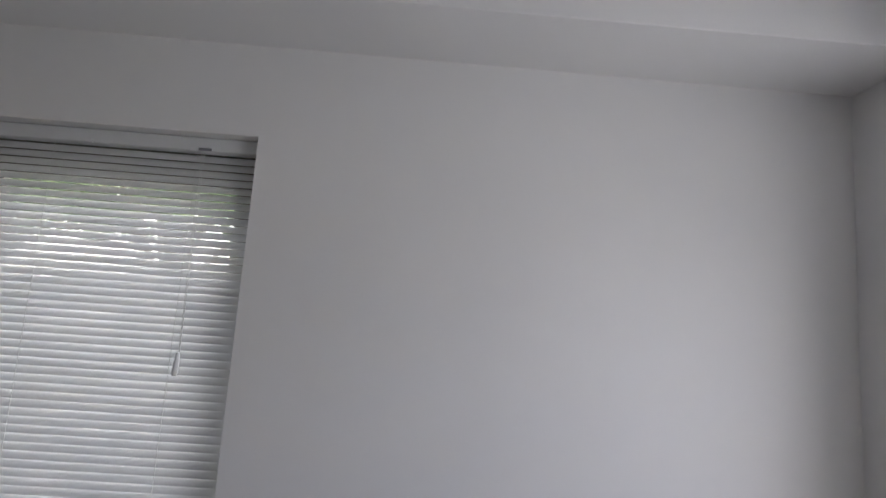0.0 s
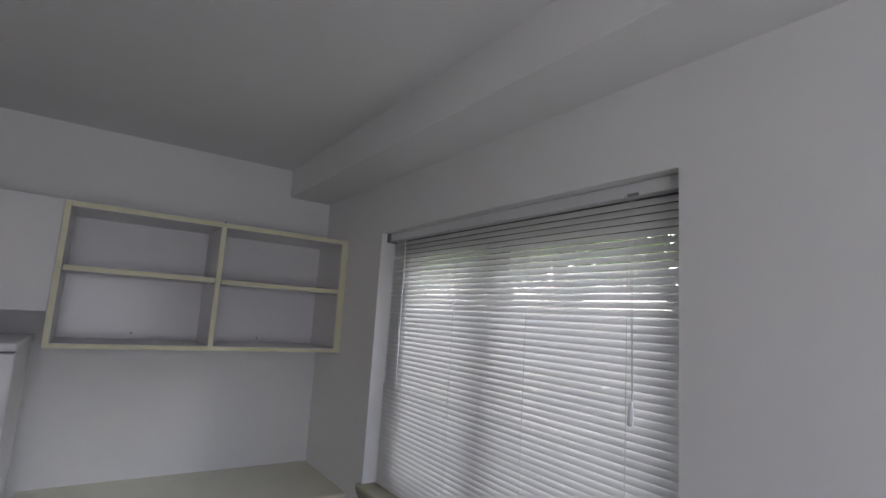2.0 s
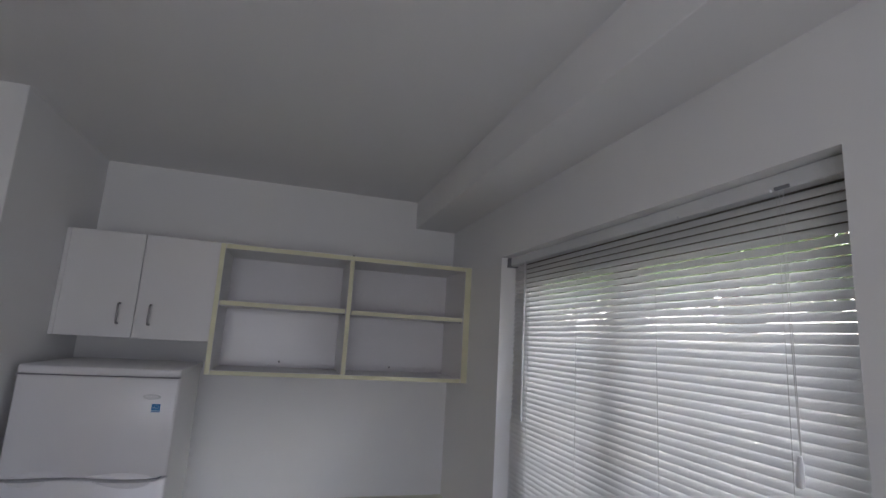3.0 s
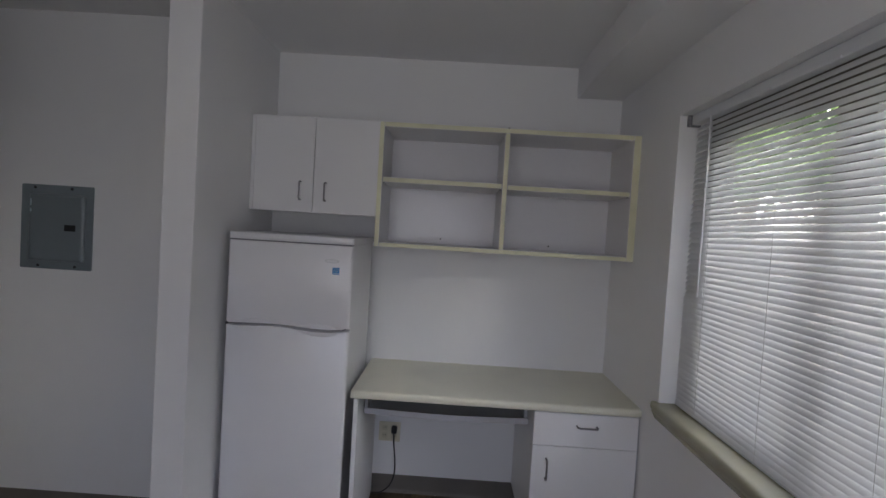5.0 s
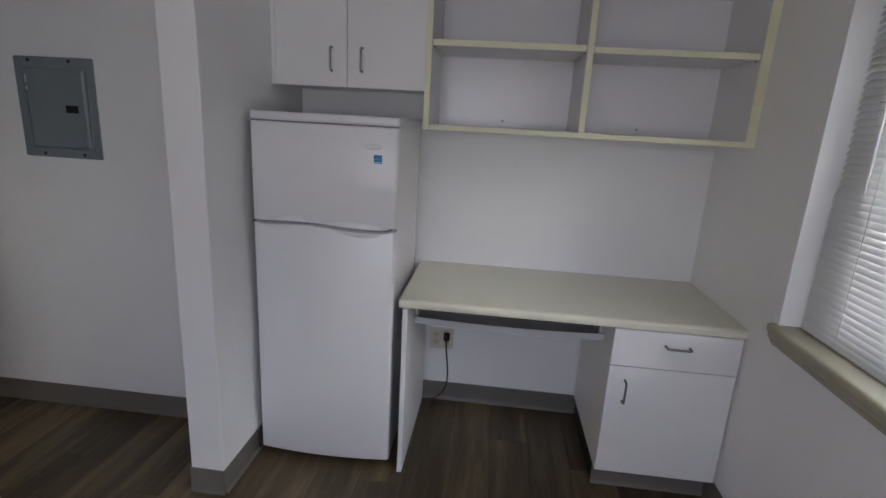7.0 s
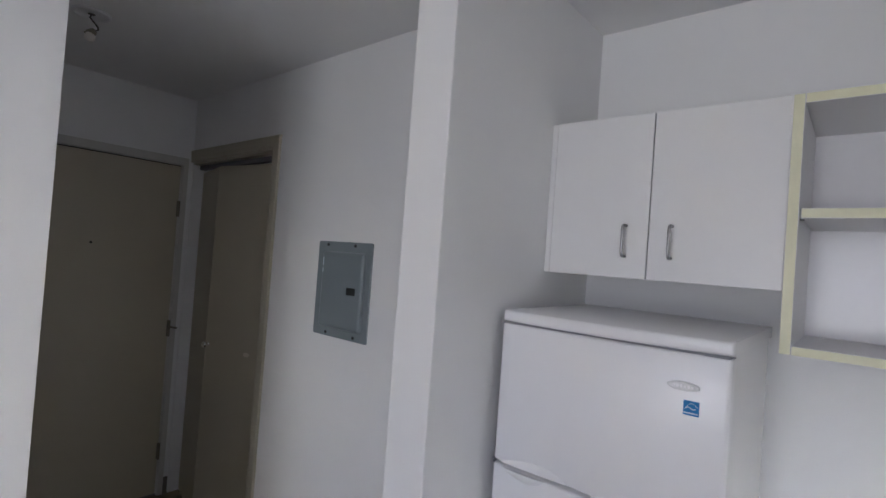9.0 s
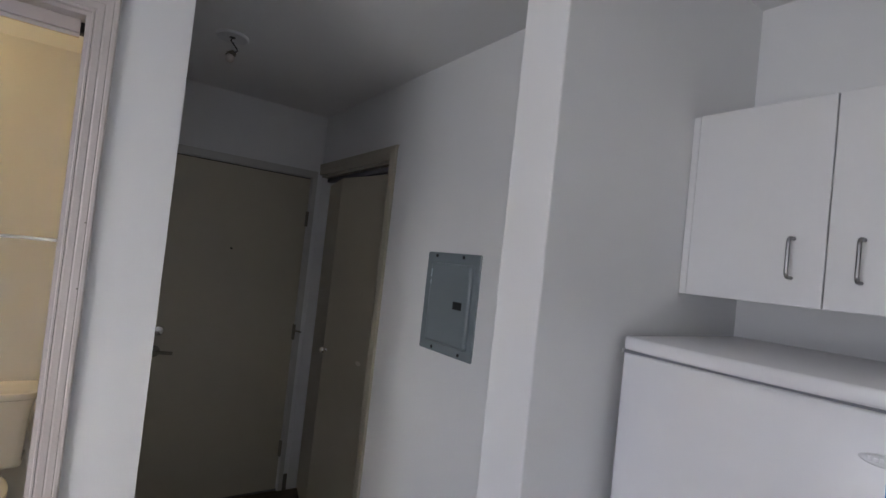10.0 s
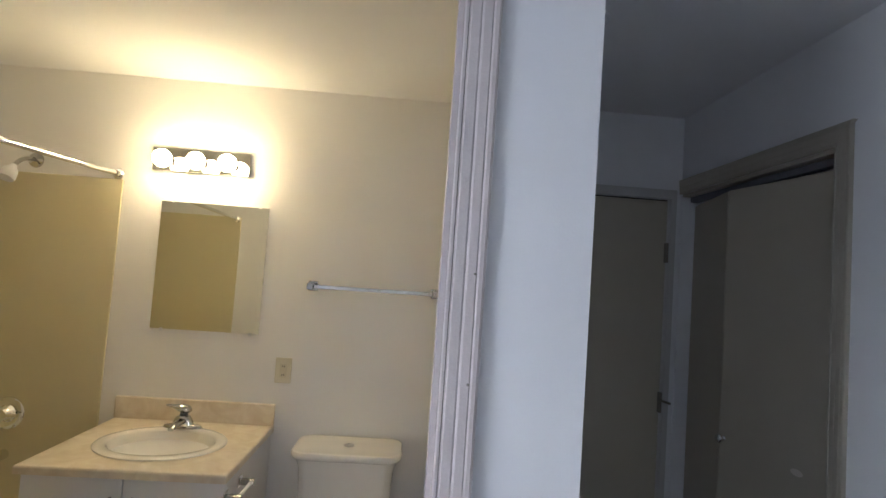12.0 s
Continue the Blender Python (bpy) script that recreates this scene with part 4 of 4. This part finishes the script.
part("roller", tube([(HX - 0.052, -2.034, 0.704), (HX - 0.052, -1.906, 0.704)], 0.0085, 14), PLASTIC, tp, "white plastic roller", True)

toilet = thing("toilet", (-0.505, -2.15, 0), "white two-piece porcelain toilet with the lid down", "toilet")
TX = -0.508


def rounded(cx, cy, hx, hy, zz, r, n=6):
    pts = []
    for sx, sy, a0 in ((1, 1, 0), (-1, 1, 90), (-1, -1, 180), (1, -1, 270)):
        for k in range(n + 1):
            a = radians(a0 + 90 * k / n)
            pts.append((cx + sx * (hx - r) + r * math.cos(a), cy + sy * (hy - r) + r * math.sin(a), zz))
    return pts


part("tank", loft([rounded(TX, -2.338, hx, hy, zz, r, 8) for hx, hy, zz, r in ((0.190, 0.088, 0.406, 0.03), (0.204, 0.098, 0.411, 0.035), (0.207, 0.101, 0.428, 0.035), (0.202, 0.098, 0.440, 0.035), (0.210, 0.104, 0.60, 0.04), (0.216, 0.110, 0.690, 0.045), (0.226, 0.119, 0.722, 0.055), (0.229, 0.121, 0.7355, 0.058))]), PORCELAIN, toilet, smooth=True)
lid = part("tank_lid", loft([rounded(TX, -2.330, hx, hy, zz, r, 8) for hx, hy, zz, r in ((0.230, 0.120, 0.736, 0.060), (0.244, 0.133, 0.742, 0.068), (0.249, 0.137, 0.750, 0.070), (0.249, 0.137, 0.764, 0.070), (0.245, 0.133, 0.771, 0.066), (0.236, 0.124, 0.773, 0.058), (0.225, 0.113, 0.7715, 0.050), (0.05, 0.03, 0.7725, 0.02))]), PORCELAIN, toilet, smooth=True)
part("flush_button", disc((TX, -2.325, 0.7735), (0, 0, 1), [(0, 0.024), (0.003, 0.024), (0.005, 0.021), (0.0045, 0.001)], 24), CHROME, lid, smooth=True)


def egg(zz, s, w=0.185, front=-1.72, back=-2.262, n=40):
    cy, ly = (front + back) / 2, (front - back) / 2
    pts = []
    for k in range(n):
        a = 2 * math.pi * k / n
        yy = math.sin(a)
        ww = w * (1 - 0.12 * max(yy, 0) ** 2) * (1 if yy > 0 else 1 + 0.05 * yy)
        pts.append((TX + s * ww * (abs(math.cos(a)) ** 0.85) * (1 if math.cos(a) >= 0 else -1), cy + s * ly * yy, zz))
    return pts


part("bowl", loft([egg(zz, s) for zz, s in ((0.0, 0.62), (0.05, 0.60), (0.15, 0.62), (0.25, 0.78), (0.33, 0.93), (0.37, 0.97), (0.380, 0.96))]), PORCELAIN, toilet, smooth=True)
part("pedestal", box(TX - 0.10, TX + 0.10, -2.40, -2.10, 0, 0.417, 0.03, 4), PORCELAIN, toilet, smooth=True)
part("seat", loft([egg(zz, s) for zz, s in ((0.381, 0.98), (0.386, 1.0), (0.394, 1.0), (0.398, 0.98))]), PORCELAIN, toilet, smooth=True)
part("seat_lid", loft([egg(zz, s) for zz, s in ((0.399, 0.97), (0.403, 1.0), (0.410, 1.0), (0.417, 0.96), (0.420, 0.85), (0.421, 0.3))]), PORCELAIN, toilet, smooth=True)

side_mirror = thing("wall_mirror", (XB, -1.58, 0.84), "rounded-corner frameless mirror on the bathroom side wall", "mirror")
mring = []
for yy, zz in [(-1.88, 1.552), (-1.28, 1.552)] + [(p.x, p.y) for p in arc((-1.28, 0.93, 0), (-1.28, 0.81, 0), (-1.40, 0.81, 0), 8)] + [(p.x, p.y) for p in arc((-1.76, 0.81, 0), (-1.88, 0.81, 0), (-1.88, 0.93, 0), 8)]:
    mring.append((yy, zz))
part("glass", loft([[(x, yy, zz) for yy, zz in mring] for x in (XB + 0.001, XB + 0.007)]), MIRROR, side_mirror)
part("edge", tube([(XB + 0.004, yy, zz) for yy, zz in mring + mring[:1]], 0.004, 6), GASKET, side_mirror)

tub = thing("bathtub", (1.09, -1.65, 0), "white bathtub along the bathroom end wall", "bathtub")
TY0, TY1 = YS + 0.003, YB - 0.123
part("shell", loft([rounded(1.0985, (TY0 + TY1) / 2, hx, hy, zz, r) for hx, hy, zz, r in ((0.374, (TY1 - TY0) / 2, 0.0, 0.01), (0.374, (TY1 - TY0) / 2, 0.37, 0.01), (0.370, (TY1 - TY0) / 2 - 0.004, 0.38, 0.012), (0.31, (TY1 - TY0) / 2 - 0.07, 0.38, 0.09), (0.295, (TY1 - TY0) / 2 - 0.085, 0.365, 0.10), (0.25, (TY1 - TY0) / 2 - 0.14, 0.08, 0.11), (0.21, (TY1 - TY0) / 2 - 0.18, 0.06, 0.11))]), PORCELAIN, tub, smooth=False)
sur = thing("tub_surround", (1.1, YS, 0.38), "cream acrylic tub surround panels on three walls", "tub surround")
part("end_panel", box(0.722, XE - 0.012, YS + 0.0005, YS + 0.010, 0.385, 1.962, 0.003, 2), SURROUND, sur)
part("end_panel", box(0.722, XE - 0.012, YB - 0.130, YB - 0.1205, 0.385, 1.962, 0.003, 2), SURROUND, sur)
part("long_panel", box(XE - 0.011, XE - 0.001, YS + 0.0005, YB - 0.1205, 0.385, 1.962, 0.003, 2), SURROUND, sur)
rod = thing("shower_rod", (0.752, -1.6, 1.99), "chrome shower curtain rod with round flanges", "shower rod")
part("rod", tube([(0.752, YS + 0.01, 1.990), (0.752, YB - 0.13, 1.945)], 0.0125, 14), CHROME, rod, smooth=True)
for y, o in ((YS, 1), (YB - 0.12, -1)):
    part("flange", disc((0.752, y, 1.990 if o > 0 else 1.944), (0, o, 0), [(0, 0.030), (0.006, 0.028), (0.014, 0.018), (0.026, 0.0165)], 20), CHROME, rod, smooth=True)
sh = thing("wall_shower", (1.125, YS, 2.01), "white shower head on a chrome arm", "shower head")
part("arm", tube(arc((1.152, YS + 0.005, 2.026), (1.150, YS + 0.09, 2.030), (1.143, YS + 0.145, 1.965), 8), 0.010, 10, disc((1.152, YS, 2.026), (0, 1, 0), [(0, 0.038), (0.005, 0.036), (0.014, 0.014)], 20)), DARKCHROME, sh, smooth=True)
part("head", disc((1.143, YS + 0.140, 1.972), (0.05, 0.55, -1), [(0, 0.012), (0.015, 0.016), (0.03, 0.030), (0.065, 0.036), (0.078, 0.033), (0.079, 0.001)], 20), PLASTIC, sh, smooth=True)
valve = thing("shower_valve", (1.11, YS, 0.795), "round chrome shower valve with a lever", "shower valve")
part("plate", disc((1.139, YS + 0.010, 0.795), (0, 1, 0), [(0, 0.076), (0.004, 0.0755), (0.010, 0.067), (0.0125, 0.056), (0.011, 0.042), (0.016, 0.036), (0.040, 0.031), (0.047, 0.024), (0.048, 0.001)], 36), CHROME, valve, smooth=True)
part("lever", tube([(1.139, YS + 0.050, 0.795), (1.107, YS + 0.058, 0.795), (1.062, YS + 0.060, 0.797)], 0.009, 10), CHROME, valve, smooth=True)
spout = thing("tub_spout", (1.11, YS, 0.60), "chrome tub spout below the valve", "tub spout")
part("spout", tube([(1.139, YS + 0.010, 0.60), (1.139, YS + 0.08, 0.60), (1.139, YS + 0.12, 0.592), (1.139, YS + 0.13, 0.575)], 0.024, 14), CHROME, spout, smooth=True)

# ---- outside the window ----
tagged(solid("ground", box(-900, 900, -900, 1500, -0.9, -0.6), GRASS, "dull dry lawn around the building", "lawn", kind="structure"), kind="structure")

tagged(solid("backdrop", box(-160, 160, 70, 71, -0.6, 60), OVERCAST, "pale overcast sky beyond the trees", "sky", kind="structure"), kind="structure")


def tree(x, y, h, spread, count, seed):
    rnd = random.Random(seed)
    t = thing("tree", (x, y, -0.6), "leafy green tree outside the window", "tree", "trees outside")
    limbs = tube([(x, y, -0.6), (x + 0.1, y + 0.05, h * 0.3), (x - 0.05, y, h * 0.7)], 0.14, 10)
    centres = []
    for k in range(34):
        a, r = rnd.uniform(0, 6.28), spread * math.sqrt(rnd.random())
        c = Vector((x + r * math.cos(a), y + r * math.sin(a) * 0.7, rnd.uniform(0.62, 1.25) * h))
        centres.append(c)
        if k % 2 == 0:
            tube([(x, y, h * 0.35), ((x + c.x) / 2, (y + c.y) / 2, h * 0.45 + (c.z - h * 0.45) * 0.4), tuple(c)], 0.03, 6, limbs)
    part("trunk", limbs, BARK, t)
    verts, faces = [], []
    for k in range(count):
        c = centres[rnd.randrange(len(centres))] + Vector((rnd.gauss(0, 0.30), rnd.gauss(0, 0.30), rnd.gauss(0, 0.22)))
        u = Vector((rnd.gauss(0, 1), rnd.gauss(0, 1), rnd.gauss(0, 1))).normalized()
        w = u.orthogonal().normalized()
        s = rnd.uniform(0.05, 0.10)
        b = len(verts)
        verts += [tuple(c - u * s - Vector(t.location)), tuple(c + w * s * 0.5 - Vector(t.location)), tuple(c + u * s - Vector(t.location)), tuple(c - w * s * 0.5 - Vector(t.location))]
        faces.append((b, b + 1, b + 2, b + 3))
    me = bpy.data.meshes.new("crown")
    me.from_pydata(verts, [], faces)
    me.materials.append(LEAF)
    crown = new("crown", me)
    crown.parent = t
    tagged(crown, kind="stuff")


tree(-3.4, 8.0, 4.2, 1.9, 8500, 3)
tree(-0.2, 9.0, 4.6, 1.8, 5200, 5)
tree(-6.4, 8.4, 4.5, 1.9, 8500, 8)
tree(-9.8, 8.6, 4.5, 2.2, 8500, 14)
tree(-13.2, 9.0, 4.6, 2.2, 6500, 17)
tree(2.8, 10.5, 4.6, 2.0, 4200, 11)

# ---- floor planks ----
floor = thing("floor", (0, 0, 0), "dark brown wood-look vinyl plank floor", "floor", kind="structure")
PW, PL, GAP = 0.182, 1.22, 0.0006
plank_meshes = {}


def plank_mesh(length, width):
    key = (round(length, 3), round(width, 3))
    if key not in plank_meshes:
        c = 0.0008
        a, b = length / 2 - GAP / 2, width / 2 - GAP / 2
        rings = [[(-a, -b, -0.011), (a, -b, -0.011), (a, b, -0.011), (-a, b, -0.011)], [(-a, -b, -c), (a, -b, -c), (a, b, -c), (-a, b, -c)], [(-a + c, -b + c, 0), (a - c, -b + c, 0), (a - c, b - c, 0), (-a + c, b - c, 0)]]
        plank_meshes[key] = mesh_of("plank", loft(rings), FLOOR)
    return plank_meshes[key]


row, y = 0, YD - 0.1
while y < YN:
    y1 = min(y + PW, YN)
    x_lo, x_hi = (XW, XE) if y1 > YB + 0.02 else (-2.80, XH)
    x = x_lo - (row * 0.437 % 1.0) * PL
    while x < x_hi:
        a, b = max(x, x_lo), min(x + PL, x_hi)
        if b - a > 0.03:
            ob = new("plank", plank_mesh(b - a, y1 - y))
            ob.parent, ob.location = floor, ((a + b) / 2, (y + y1) / 2, 0)
        x += PL
    y, row = y1, row + 1
